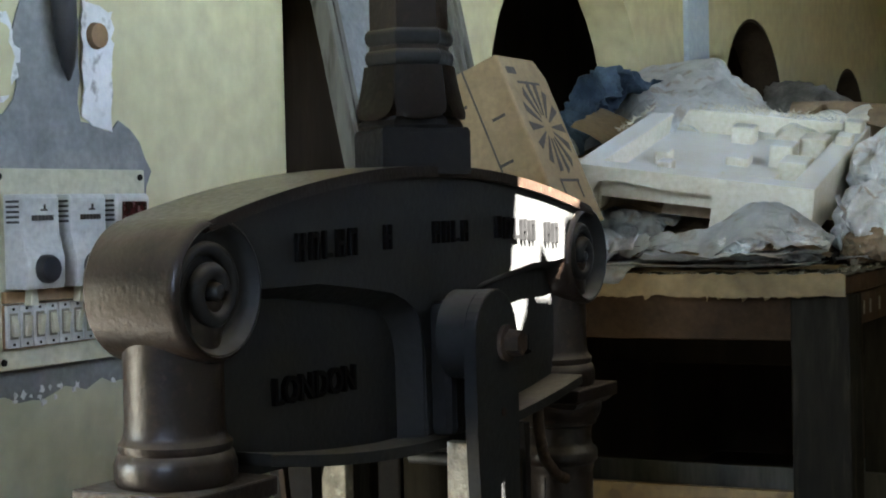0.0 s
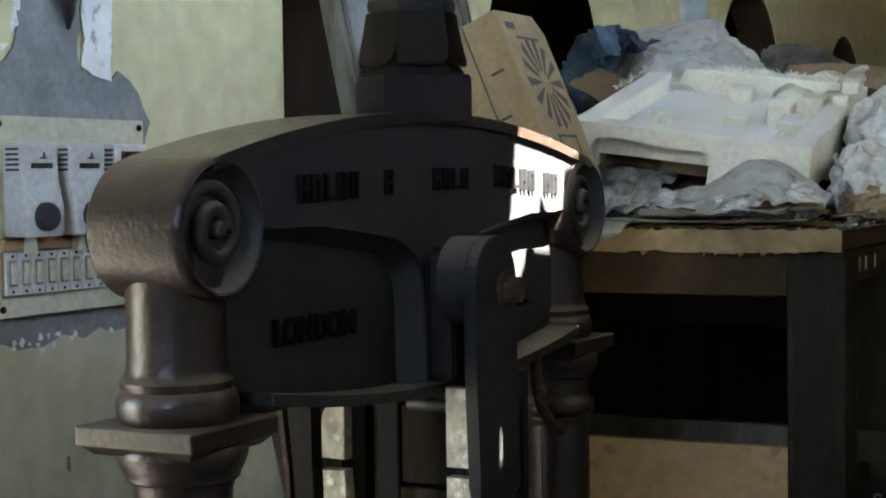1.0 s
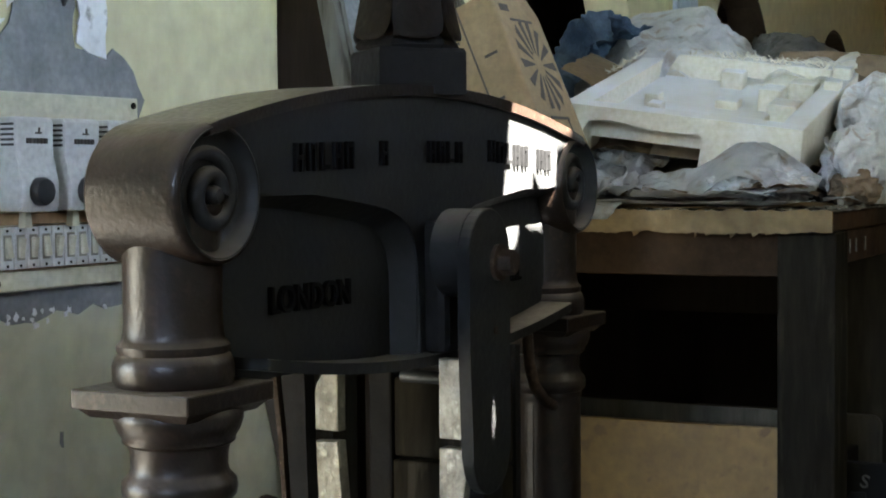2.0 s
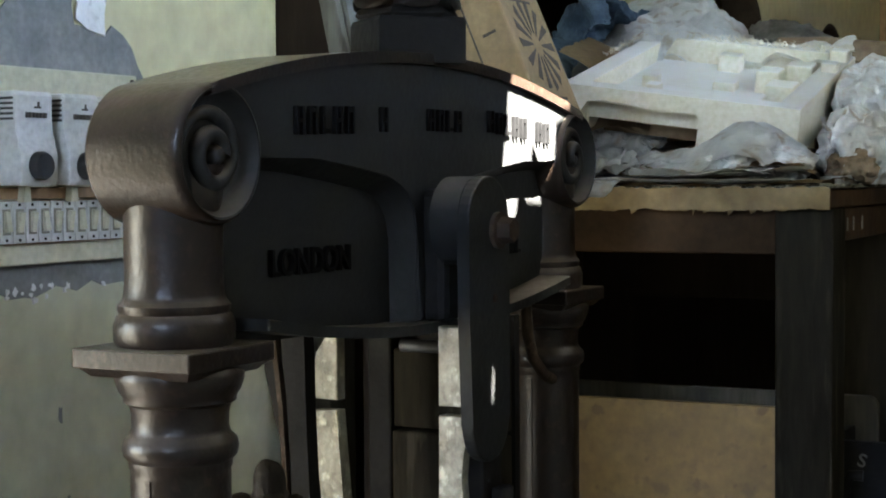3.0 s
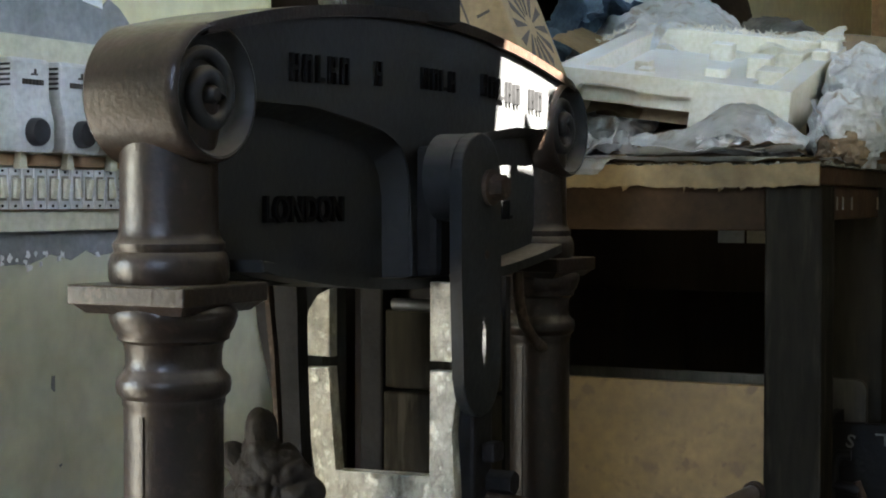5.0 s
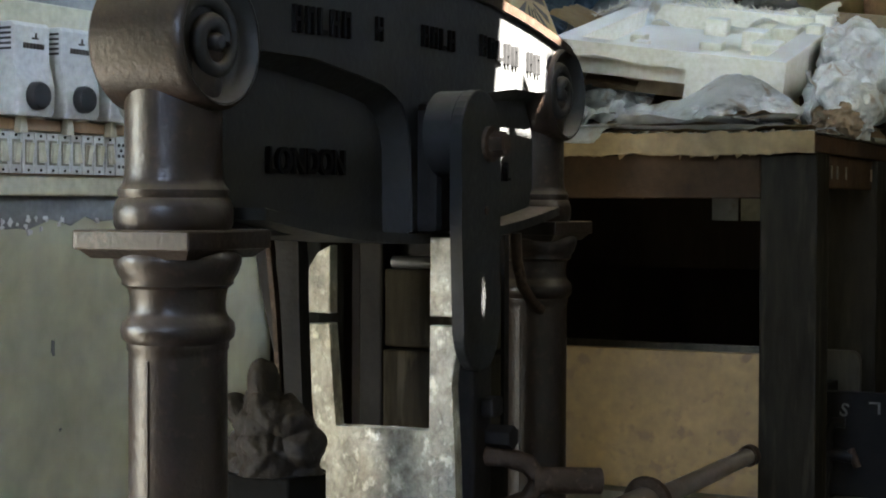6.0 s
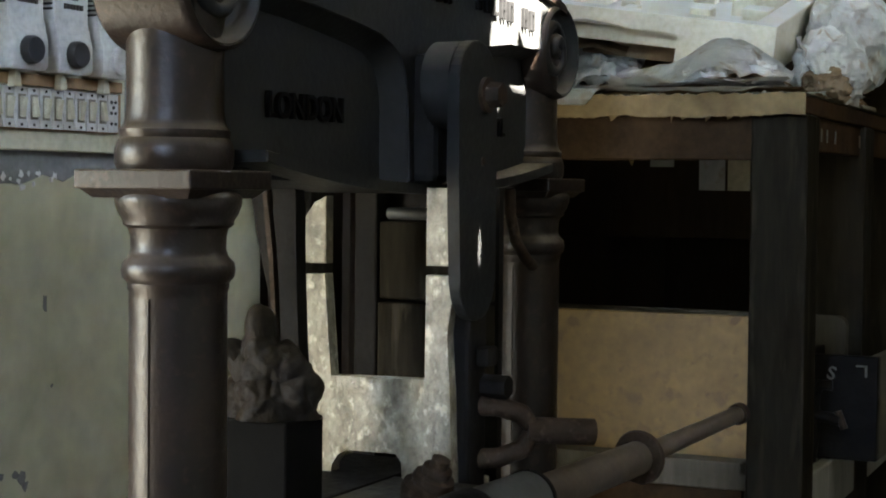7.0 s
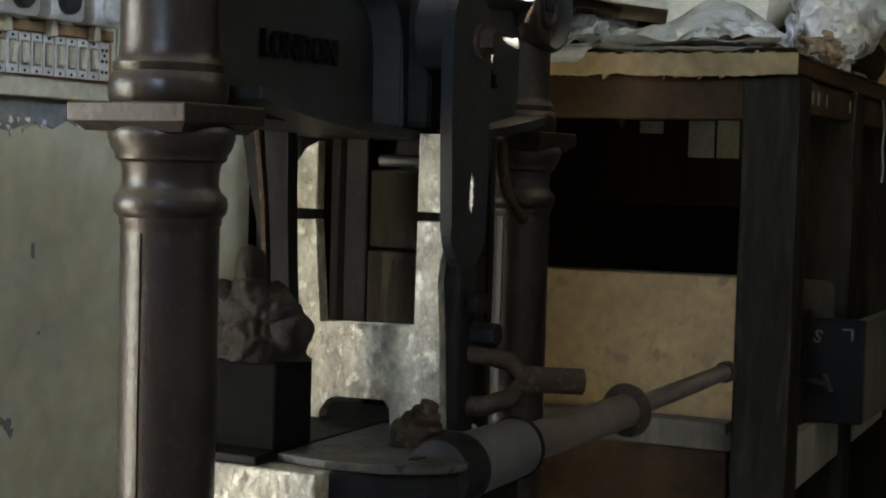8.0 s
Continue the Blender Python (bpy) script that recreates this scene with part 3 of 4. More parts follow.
def cast_bars(x0, x1, z0, h, count, y, tilt=0.0, skip=()):
    """Raised letter-sized bars of a cast inscription, one part a bar."""
    w = (x1 - x0) / count
    for i in range(count):
        if i in skip:
            continue
        x = x0 + w * (i + 0.5)
        z = z0 + tilt * (x - x0)
        b = bmesh.new()
        box(b, x - w * 0.32, x - w * 0.14, y - 0.006, y + 0.002, z, z + h, 0.001)
        if i % 3 != 2:
            box(b, x + w * 0.12, x + w * 0.26, y - 0.006, y + 0.002, z, z + h, 0.001)
        box(b, x - w * 0.14, x + w * (0.12 if i % 3 != 2 else 0.28), y - 0.0055, y + 0.002, z + h * (0.42, 0.78, 0.04)[i % 3], z + h * (0.58, 0.94, 0.2)[i % 3])
        part("cast_bar", b, CASTBLACK, press)


cast_bars(0.228, 0.372, 1.335, 0.034, 5, 0.02, 0.03)
cast_bars(0.428, 0.456, 1.343, 0.032, 1, 0.02)
cast_bars(0.556, 0.664, 1.347, 0.03, 4, 0.02, 0.0)
cast_bars(0.74, 0.965, 1.350, 0.032, 8, 0.02, -0.07, (5,))
cast_bars(0.80, 0.93, 1.165, 0.03, 6, 0.056)
part("city_lettering", lettering("LONDON", 0.046, 0.006, Matrix.Translation((0.228, 0.055, 1.167)) @ pose(0, 0, 0, 90) @ Matrix.Diagonal((0.9, 1, 1, 1))), CASTBLACK, press, "raised cast letters")

# spring tube on the cap
m = Matrix.Translation((0.60, 0.07, 0))
part("tube_plinth", lathe(bmesh.new(), [(0.0885, 1.44), (0.0885, 1.497), (0.085, 1.503)], m, 4, radians(94)), DARK_IRON, press, "square iron plinth")
part("tube_collar", lathe(bmesh.new(), [(0.07, 1.502), (0.074, 1.507), (0.07, 1.514), (0.062, 1.52)], m, 6, radians(12)), DARK_IRON, press)
part("spring_tube", lathe(bmesh.new(), [(0.064, 1.512), (0.061, 1.54), (0.058, 1.575), (0.057, 1.588), (0.055, 1.64), (0.055, 1.66), (0.054, 1.9), (0.066, 1.92), (0.045, 1.96), (0.012, 1.98)], m, 6, radians(12)), BROWN_IRON, press, "six-sided iron spring tube")
for z0 in (1.588, 1.616):
    part("tube_ring", lathe(bmesh.new(), [(0.057, z0), (0.061, z0 + 0.004), (0.0625, z0 + 0.011), (0.061, z0 + 0.018), (0.057, z0 + 0.022)], m, 6, radians(12)), IRON, press, "", True)
for k in range(6):
    a = radians(42 + 60 * k)
    leaf = bmesh.new()
    pts = []
    for h, r, w in ((1.514, 0.0705, 0.012), (1.517, 0.071, 0.024), (1.524, 0.069, 0.033), (1.537, 0.0645, 0.0355), (1.555, 0.0605, 0.0345), (1.575, 0.057, 0.033), (1.588, 0.0555, 0.032)):
        row = [leaf.verts.new(m @ Vector((r * math.cos(a) - t * w * math.sin(a), r * math.sin(a) + t * w * math.cos(a), h))) for t in (-1, -0.5, 0, 0.5, 1)]
        for v, k2 in zip(row, (0.0, 0.003, 0.004, 0.003, 0.0)):
            v.co += Vector((math.cos(a), math.sin(a), 0)) * k2
        pts.append(row)
    for p, q in zip(pts, pts[1:]):
        for i in range(4):
            leaf.faces.new((p[i], p[i + 1], q[i + 1], q[i]))
    bmesh.ops.solidify(leaf, geom=leaf.faces[:], thickness=0.005)
    part("cast_leaf", leaf, BROWN_IRON, press, "", True)

# link, hub and bolt in front of the cap
part("link_hub", lathe(bmesh.new(), [(0.06, 0.008), (0.06, 0.05)], Matrix.Translation((LX, 0, 1.225)) @ pose(0, 0, 0, 90), 40), IRON, press, "", True)
stad = arc(LX, 1.225, 0.061, 0, 180, 16) + [(0.515, 1.1)] + arc(LX + 0.004, 0.955, 0.056, 180, 360, 16) + [(0.636, 1.1)]
part("link", prism(bmesh.new(), stad, -0.068, -0.05, "y", 0.003), IRON, press, "flat dark link with rounded ends")
part("washer", cyl(bmesh.new(), (0.598, -0.068, 1.212), (0.598, -0.074, 1.212), 0.025), RUST, press, "rusty washer", True)
part("bolt_head", cyl(bmesh.new(), (0.6, -0.074, 1.212), (0.6, -0.093, 1.212), 0.0185, 0.017, 6), RUST, press, "rusty hexagonal bolt")
part("oil_hole", cyl(bmesh.new(), (0.59, -0.0695, 1.12), (0.59, -0.067, 1.12), 0.006, seg=10), RUST, press)

# pale fork behind the link
FX0, FX1 = 0.545, 0.568
fork = [(0.157, 0.959), (0.197, 0.957), (0.192, 0.90), (0.184, 0.83), (0.173, 0.765), (0.17, 0.70), (0.16, 0.64), (0.146, 0.64), (0.146, 0.688), (0.134, 0.704), (0.12, 0.711), (0.04, 0.712), (0.03, 0.70), (0.03, 0.64),
        (-0.05, 0.64), (-0.045, 0.74), (-0.043, 0.80), (-0.038, 0.88), (-0.043, 0.93), (-0.053, 0.945), (-0.054, 0.962), (-0.004, 0.962), (-0.006, 0.815), (0.148, 0.812)]
part("fork", prism(bmesh.new(), fork, FX0, FX1, "x", 0.002), BARE, press, "bare mottled grey iron fork")
part("fork_head", prism(bmesh.new(), [(0.157, 0.973), (0.203, 0.974), (0.2, 1.01), (0.192, 1.04), (0.178, 1.06), (0.157, 1.07)], FX0 + 0.002, FX1, "x", 0.002), BARE, press)
part("fork_head", prism(bmesh.new(), [(-0.003, 0.975), (-0.003, 1.083), (-0.048, 1.083), (-0.05, 0.975)], FX0 + 0.002, FX1, "x", 0.002), BARE, press)
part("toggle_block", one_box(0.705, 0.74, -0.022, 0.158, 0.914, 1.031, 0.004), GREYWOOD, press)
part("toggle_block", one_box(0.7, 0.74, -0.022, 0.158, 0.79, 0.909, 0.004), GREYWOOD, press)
part("toggle_bar", cyl(bmesh.new(), (0.63, -0.02, 1.045), (0.63, 0.1, 1.045), 0.009), STEEL, press, "", True)
# dark plates added behind the fork so its opening reads as deep shade
part("back_plate", one_box(0.744, 0.76, -0.024, 0.21, 0.55, 1.083), DARK_IRON, press)
part("side_cheek", one_box(0.702, 0.743, 0.16, 0.2, 0.55, 1.083, 0.004), DARK_IRON, press)
# curved braces under the cap
def strap_bar(rows, x0, x1):
    """A flat curved bar from (middle y, half width, z) rows."""
    return prism(bmesh.new(), [(y + w, z) for y, w, z in rows] + [(y - w, z) for y, w, z in reversed(rows)], x0, x1, "x", 0.004)


part("brace", strap_bar([(0.150, 0.020, 1.083), (0.147, 0.018, 1.05), (0.144, 0.0155, 1.0), (0.141, 0.0145, 0.94), (0.138, 0.0145, 0.87), (0.134, 0.016, 0.79), (0.13, 0.018, 0.677)], 0.42, 0.445), DARK_IRON, press, "curved dark iron brace", True)
# browner strip that paints the light along the brace's left edge
part("brace_edge", strap_bar([(0.178, 0.005, 1.083), (0.172, 0.004, 1.04), (0.165, 0.0035, 0.98), (0.16, 0.0035, 0.9), (0.156, 0.0035, 0.8), (0.154, 0.0035, 0.677)], 0.415, 0.44), RUST, press, "narrow bar coloured brown as the lit edge of the brace", True)
part("brace_web", strap_bar([(0.203, 0.017, 1.083), (0.193, 0.014, 1.02), (0.182, 0.01, 0.96), (0.172, 0.004, 0.89)], 0.442, 0.452), DARK_IRON, press, "", True)
part("drip_hook", tube(bmesh.new(), [(0.90, 0.03, 1.083), (0.905, 0.03, 1.04), (0.925, 0.03, 1.0), (0.965, 0.03, 0.97), (1.02, 0.04, 0.955)], 0.009), RUST, press, "bent rusty iron hook", True)

# lever stem, clevis and pin
part("lever_stem", one_box(0.565, 0.625, -0.062, -0.03, 0.60, 0.95, 0.006), DARK_IRON, press)
part("stem_nut", one_box(0.585, 0.62, -0.082, -0.062, 0.835, 0.862, 0.004), DARK_IRON, press)
part("stem_nut", cyl(bmesh.new(), (0.615, -0.062, 0.805), (0.615, -0.1, 0.805), 0.017, seg=6), DARK_IRON, press)
part("clevis", tube(bmesh.new(), [(0.605, -0.05, 0.778), (0.625, -0.08, 0.776), (0.645, -0.108, 0.765), (0.655, -0.122, 0.742), (0.645, -0.108, 0.715), (0.625, -0.08, 0.703), (0.605, -0.05, 0.702)], 0.0145), RUST, press, "rusty forged clevis", True)
part("clevis_pin", cyl(bmesh.new(), (0.648, -0.112, 0.742), (0.712, -0.19, 0.737), 0.019), RUST, press, "", True)

# carriage casting at the foot of the fork
part("carriage_side", prism(bmesh.new(), [(0.265, -0.035), (0.295, -0.10), (0.315, -0.145), (0.35, -0.17), (0.56, -0.16), (0.56, -0.035)], 0.3, 0.663, "z", 0.003), DARK_IRON, press)
part("carriage", one_box(0.235, 0.70, -0.034, 0.2, 0.3, 0.663, 0.004), BARE, press, "pale mottled iron casting")
top = [(0.275, 0.045), (0.262, -0.03), (0.28, -0.10), (0.30, -0.145), (0.32, -0.168), (0.35, -0.18), (0.56, -0.17), (0.56, 0.05)]
part("carriage_plate", prism(bmesh.new(), top, 0.664, 0.676, "z", 0.003), DUSTY_IRON, press, "dusty dark iron plate with a rounded end")
part("bed_plate", one_box(0.236, 0.70, 0.0525, 0.2, 0.664, 0.676, 0.003), DARK_IRON, press)
part("plate_slot", one_box(0.325, 0.35, -0.125, -0.113, 0.6755, 0.6775), DARK_IRON, press)
part("nut", lathe(bmesh.new(), [(0.034, -0.012), (0.038, 0.004), (0.037, 0.012), (0.028, 0.018), (0.029, 0.024), (0.027, 0.03), (0.0195, 0.032), (0.0205, 0.037), (0.0195, 0.043), (0.0125, 0.045), (0.0125, 0.056), (0.005, 0.058)], pose(0.436, -0.066, 0.68, 24, -6), 24), RUST, press, "stepped rusty nut", True)

# ---- pull bar ----
bar = thing("pull_bar", (0.40, -0.14, 0.66), "iron pull bar with a grey sleeve and rusty collars", "lever")
A, B, C, D = Vector((0.38, -0.14, 0.655)), Vector((0.565, -0.153, 0.66)), Vector((0.935, -0.181, 0.667)), Vector((1.294, -0.232, 0.693))
part("sleeve", cyl(bmesh.new(), A, B, 0.043, 0.04, 32), STEEL, bar, "grey steel sleeve", True)
part("sleeve_socket", lathe(bmesh.new(), [(0.03, -0.03), (0.044, -0.022), (0.0465, -0.01), (0.0465, 0.03), (0.044, 0.036)], Matrix.Translation(A) @ (B - A).to_track_quat("Z", "Y").to_matrix().to_4x4(), 32), DARK_IRON, bar, "black iron socket", True)
part("sleeve_rim", cyl(bmesh.new(), B, B.lerp(C, 0.02), 0.043, 0.042, 32), DARK_IRON, bar, "", True)
part("rod", cyl(bmesh.new(), B, C, 0.0275, 0.0265, 24), RODM, bar, "", True)
part("collar", lathe(bmesh.new(), [(0.03, -0.008), (0.041, -0.006), (0.043, 0.0), (0.041, 0.006), (0.03, 0.008)], Matrix.Translation(C) @ (D - C).to_track_quat("Z", "Y").to_matrix().to_4x4(), 28), RUST, bar, "rusty ring collar", True)
part("thin_rod", cyl(bmesh.new(), C, D, 0.017, 0.014, 20), RODM, bar, "", True)
part("end_ring", cyl(bmesh.new(), D, D.lerp(C, -0.04), 0.019, 0.019, 20), RUST, bar, "", True)

# ---- sculpture on its block ----
solo("sculpture_block", one_box(0.27, 0.36, 0.047, 0.16, 0.6765, 0.788, 0.004), CASTBLACK, "black painted wooden block carrying the sculpture", "block")
lumps = [(0.31, 0.113, 0.905, 0.022), (0.312, 0.113, 0.875, 0.026), (0.313, 0.11, 0.84, 0.032), (0.315, 0.108, 0.81, 0.042), (0.308, 0.14, 0.85, 0.018), (0.31, 0.142, 0.815, 0.026),
         (0.308, 0.083, 0.845, 0.018), (0.312, 0.08, 0.815, 0.028), (0.30, 0.095, 0.785, 0.04), (0.318, 0.066, 0.80, 0.026), (0.32, 0.064, 0.78, 0.03), (0.31, 0.125, 0.785, 0.036), (0.30, 0.09, 0.865, 0.012), (0.305, 0.15, 0.866, 0.018),
         (0.314, 0.096, 0.855, 0.03), (0.316, 0.126, 0.845, 0.03), (0.32, 0.082, 0.862, 0.024), (0.318, 0.07, 0.845, 0.026), (0.318, 0.06, 0.82, 0.03)]
fig = bmesh.new()
core = Vector((0.313, 0.105, 0.815))
g = bmesh.ops.create_icosphere(fig, subdivisions=6, radius=1.0)
for v in g["verts"]:
    d = v.co.normalized()
    reach = 0.01
    for x, y, z, r in lumps:
        o = Vector((x, y, z)) - core
        k = o.dot(d)
        h = k * k - o.length_squared + r * r
        if h > 0 and k + math.sqrt(h) > reach:
            reach = k + math.sqrt(h)
    p = core + d * reach
    p += d * (noise.noise(p * 34) * 0.009 + noise.noise(p * 110) * 0.0022)
    p.z = max(p.z, 0.7875)
    v.co = p
solo("sculpture", fig, CLAY, "small dark lumpy clay sculpture on a black block", "sculpture", smooth=True)

# ---- bench ----
T = Matrix.Translation((1.47, -0.28, 0)) @ pose(0, 0, 0, 0, 0, 2.0) @ Matrix.Translation((-1.47, 0.28, 0))
bench = thing("workbench", (1.47, -0.28, 0.0), "long heavy wooden workbench with a paint-crusted top and dark grey legs", "workbench")


def tb(name, mat_, x0, x1, y0, y1, z0, z1, bevel=0.003, label=""):
    return part(name, one_box(x0, x1, y0, y1, z0, z1, bevel, T), mat_, bench, label)


tb("tabletop", TABLEWOOD, 1.478, 4.3, -0.298, 0.84, 1.224, 1.258, 0.004, "thick stained wooden bench top")
rnd = random.Random(12)
cr = bmesh.new()
cx = [1.472 + i * 0.022 for i in range(110)]
cy = [-0.304 + j * 0.022 for j in range(52)]
gridv = [[cr.verts.new(T @ Vector((x + rnd.uniform(-0.005, 0.005), y + rnd.uniform(-0.005, 0.005) + (0.006 * noise.noise(Vector((x * 40, 3, 0))) if j == 0 else 0.0),
         1.2605 + 0.0042 * noise.noise(Vector((x * 30, y * 30, 1))) + 0.0028 * noise.noise(Vector((x * 95, y * 95, 7)))))) for j, y in enumerate(cy)] for x in cx]
for i in range(len(cx) - 1):
    for j in range(len(cy) - 1):
        cr.faces.new((gridv[i][j], gridv[i + 1][j], gridv[i + 1][j + 1], gridv[i][j + 1]))
bmesh.ops.solidify(cr, geom=cr.faces[:], thickness=0.009)
part("paint_crust", cr, CRUST, bench, "lumpy crust of old paint on the top")
tb("front_apron", TABLEWOOD, 1.50, 1.53, -0.194, 0.74, 1.14, 1.224, 0.003, "stained brown apron")
tb("side_apron", TABLEWOOD, 1.595, 4.2, -0.288, -0.262, 1.16, 1.224, 0.003)
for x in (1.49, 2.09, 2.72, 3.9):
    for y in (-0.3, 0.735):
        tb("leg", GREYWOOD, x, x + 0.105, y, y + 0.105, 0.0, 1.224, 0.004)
# shelf and front rail take the dim wood copy, painting in the bench's shade
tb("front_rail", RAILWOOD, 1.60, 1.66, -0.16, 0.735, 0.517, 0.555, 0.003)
tb("shelf", RAILWOOD, 1.60, 4.2, -0.262, 0.80, 0.50, 0.536, 0.004, "dusty pale shelf under the top, coloured dim for the shade there")
# this side rail keeps the full pale wood for the light it catches
tb("shelf_rail", PALEWOOD, 1.60, 4.2, -0.289, -0.263, 0.43, 0.536, 0.004, "pale worn rail along the shelf")
tb("lower_panel", TABLEWOOD, 1.61, 1.63, -0.16, 0.735, 0.05, 0.50, 0.003)
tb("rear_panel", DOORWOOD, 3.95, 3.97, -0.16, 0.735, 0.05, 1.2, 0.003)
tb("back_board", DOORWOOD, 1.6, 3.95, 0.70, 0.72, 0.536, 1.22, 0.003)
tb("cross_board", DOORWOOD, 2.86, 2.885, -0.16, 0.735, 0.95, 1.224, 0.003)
for x, mm in ((1.66, CHALK), (1.715, CHALK), (1.80, CHALK), (2.07, BROWNPAPER), (2.15, BROWNPAPER)):
    part("drip", one_box(x, x + 0.009, -0.2905, -0.288, 1.178, 1.204, 0.001, T), mm, bench)
rnd = random.Random(21)
edge = [(-0.298 + i * 0.0092, 1.262 + rnd.uniform(-0.002, 0.003)) for i in range(122)]
low = [(-0.298 + i * 0.0092, 1.221 + 0.005 * noise.noise(Vector((i * 0.12, 5, 0))) + rnd.uniform(-0.0018, 0.0018)) for i in range(122)]
eb = prism(bmesh.new(), edge + low[::-1], 1.468, 1.476, "x")
bmesh.ops.transform(eb, matrix=T, verts=eb.verts)
part("edge_paper", eb, EDGEPAPER, bench, "ragged yellowed paper stuck along the edge")
part("edge_drape", sheet(0.10, 1.1, T @ Matrix.Translation((1.525, 0.27, 1.268)), 2, 0.006, 9, 30, 0.0015), EDGEPAPER, bench)

rnd = random.Random(3)
for k in range(9):
    y, w, h = rnd.uniform(-0.2, 0.3), rnd.uniform(0.004, 0.02), rnd.uniform(0.004, 0.014)
    part("edge_tatter", prism(bmesh.new(), [(y, 1.224), (y + w, 1.224), (y + w * 0.8, 1.224 - h), (y + w * 0.3, 1.224 - h * 0.6)], 1.4655, 1.4675, "x"), EDGEPAPER, bench)

# cards pinned under the bench
for y0, y1, z0, z1, mm in ((0.208, 0.28, 1.083, 1.183, PAPER), (0.139, 0.2, 1.083, 1.185, CREAM), (0.353, 0.42, 1.147, 1.181, PAPER)):
    c = one_box(2.854, 2.858, y0, y1, z0, z1)
    bmesh.ops.transform(c, matrix=T, verts=c.verts)
    solo("pinned_card", c, mm, "small pale card pinned to a dark board under the bench", "card", "pinned cards")

# boards, tray and clamp on the shelf
pb = one_box(1.675, 1.693, -0.21, 0.70, 0.5365, 0.835, 0.003, T)
solo("plywood_board", pb, PLY, "yellow varnished plywood board standing under the bench", "board")
rb = [(-0.256, 0.5365), (0.6, 0.5365), (0.6, 0.815)] + [(y, z) for y, z in arc(-0.236, 0.795, 0.02, 90, 180, 6)]
gb = prism(bmesh.new(), rb, 2.04, 2.06, "x", 0.003)
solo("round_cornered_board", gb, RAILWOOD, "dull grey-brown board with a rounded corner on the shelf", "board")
tray = thing("black_tray", (1.9, -0.3, 0.5365), "black wooden tray with chalk letters jutting from the shelf", "tray")
part("tray_front", one_box(1.83, 1.85, -0.366, -0.19, 0.5405, 0.752, 0.003), DARK_IRON, tray)
# near side is coloured paler than the black tray, as its lit edge
part("tray_side", one_box(1.85, 2.25, -0.366, -0.346, 0.5405, 0.752, 0.003), RAILWOOD, tray)
part("tray_side", one_box(1.85, 2.25, -0.21, -0.19, 0.5405, 0.752, 0.003), DARK_IRON, tray)
part("tray_bottom", one_box(1.85, 2.25, -0.346, -0.21, 0.5365, 0.55), DARK_IRON, tray)
part("chalk_letter", lettering("S", 0.038, 0.0006, Matrix.Translation((1.8292, -0.262, 0.705)) @ pose(0, 0, 0, 90, 0, -90) @ pose(0, 0, 0, 0, 0, -15)), CHALK, tray, "chalked letter")
part("chalk_bar", one_box(1.829, 1.8302, -0.345, -0.322, 0.73, 0.734), CHALK, tray)
part("chalk_bar", one_box(1.829, 1.8302, -0.345, -0.34, 0.71, 0.73), CHALK, tray)
clamp = thing("hand_clamp", (1.74, -0.262, 0.536), "small dark blue-grey screw clamp standing on the shelf", "clamp")
part("clamp_frame", tube(bmesh.new(), [(1.74, -0.255, 0.547), (1.74, -0.262, 0.60), (1.74, -0.262, 0.68), (1.742, -0.272, 0.70), (1.745, -0.295, 0.70)], 0.011), DARK_IRON, clamp, "", True)
part("clamp_screw", cyl(bmesh.new(), (1.74, -0.262, 0.64), (1.745, -0.31, 0.632), 0.012), DARK_IRON, clamp, "", True)
part("clamp_handle", cyl(bmesh.new(), (1.744, -0.306, 0.65), (1.744, -0.32, 0.615), 0.008), RUST, clamp, "", True)
coil = [T @ Vector((1.70 + 0.026 * math.cos(k * 0.5), -0.245 + 0.02 * math.sin(k * 0.5), 0.542 + k * 0.00075)) for k in range(48)]
solo("rope_coil", tube(bmesh.new(), coil, 0.0045, 8), PAPER, "small coil of pale rope lying on the shelf", "rope", smooth=True)
solo("thin_pipe", cyl(bmesh.new(), (2.23, -0.25, 0.5365), (2.23, -0.25, 0.86), 0.004), PALEWOOD, "thin pale rod standing on the shelf", "rod", smooth=True)
solo("white_string", tube(bmesh.new(), [(2.47, -0.262, 1.225), (2.475, -0.268, 1.16), (2.465, -0.266, 1.11), (2.475, -0.268, 1.06), (2.472, -0.266, 1.03)], 0.0028, 8), CHALK, "thin white string hanging from the bench edge", "string", smooth=True)

# ---- things on the bench ----
TOPZ = 1.263
K = Matrix.Translation((1.50, 0.25, 1.362)) @ pose(0, 0, 0, -23)
carton = thing("cardboard_carton", (1.60, 0.36, 1.28), "leaning brown cardboard carton printed with a dark sunburst", "carton")
cb = bmesh.new()
prism(cb, [(0.0, 0.0), (0.2, 0.0), (0.2, 0.32), (0.17, 0.36), (0.0, 0.36)], 0.0, 0.21, "y", 0.005)
bmesh.ops.transform(cb, matrix=K, verts=cb.verts)
part("carton_body", cb, KRAFT, carton)
rays = bmesh.new()
for k in range(14):
    a = radians(360 / 14 * k)
    q = [(0.105 + r * math.cos(a + d) * 0.85, 0.205 + r * math.sin(a + d) * 1.1) for r, d in ((0.024, -0.07), (0.094, -0.1), (0.088, 0.1), (0.024, 0.07))]
    prism(rays, q, -0.0008, 0.002, "y")
bmesh.ops.transform(rays, matrix=K, verts=rays.verts)
part("sunburst_print", rays, INK, carton, "dark printed sunburst")
for x0, x1, z0, z1 in ((0.05, 0.15, 0.3, 0.305), (0.02, 0.06, 0.32, 0.335), (0.06, 0.15, 0.085, 0.091), (0.06, 0.066, 0.05, 0.085), (0.14, 0.146, 0.05, 0.085)):
    part("printed_bar", one_box(x0, x1, -0.0008, 0.002, z0, z1, 0, K), INK, carton)
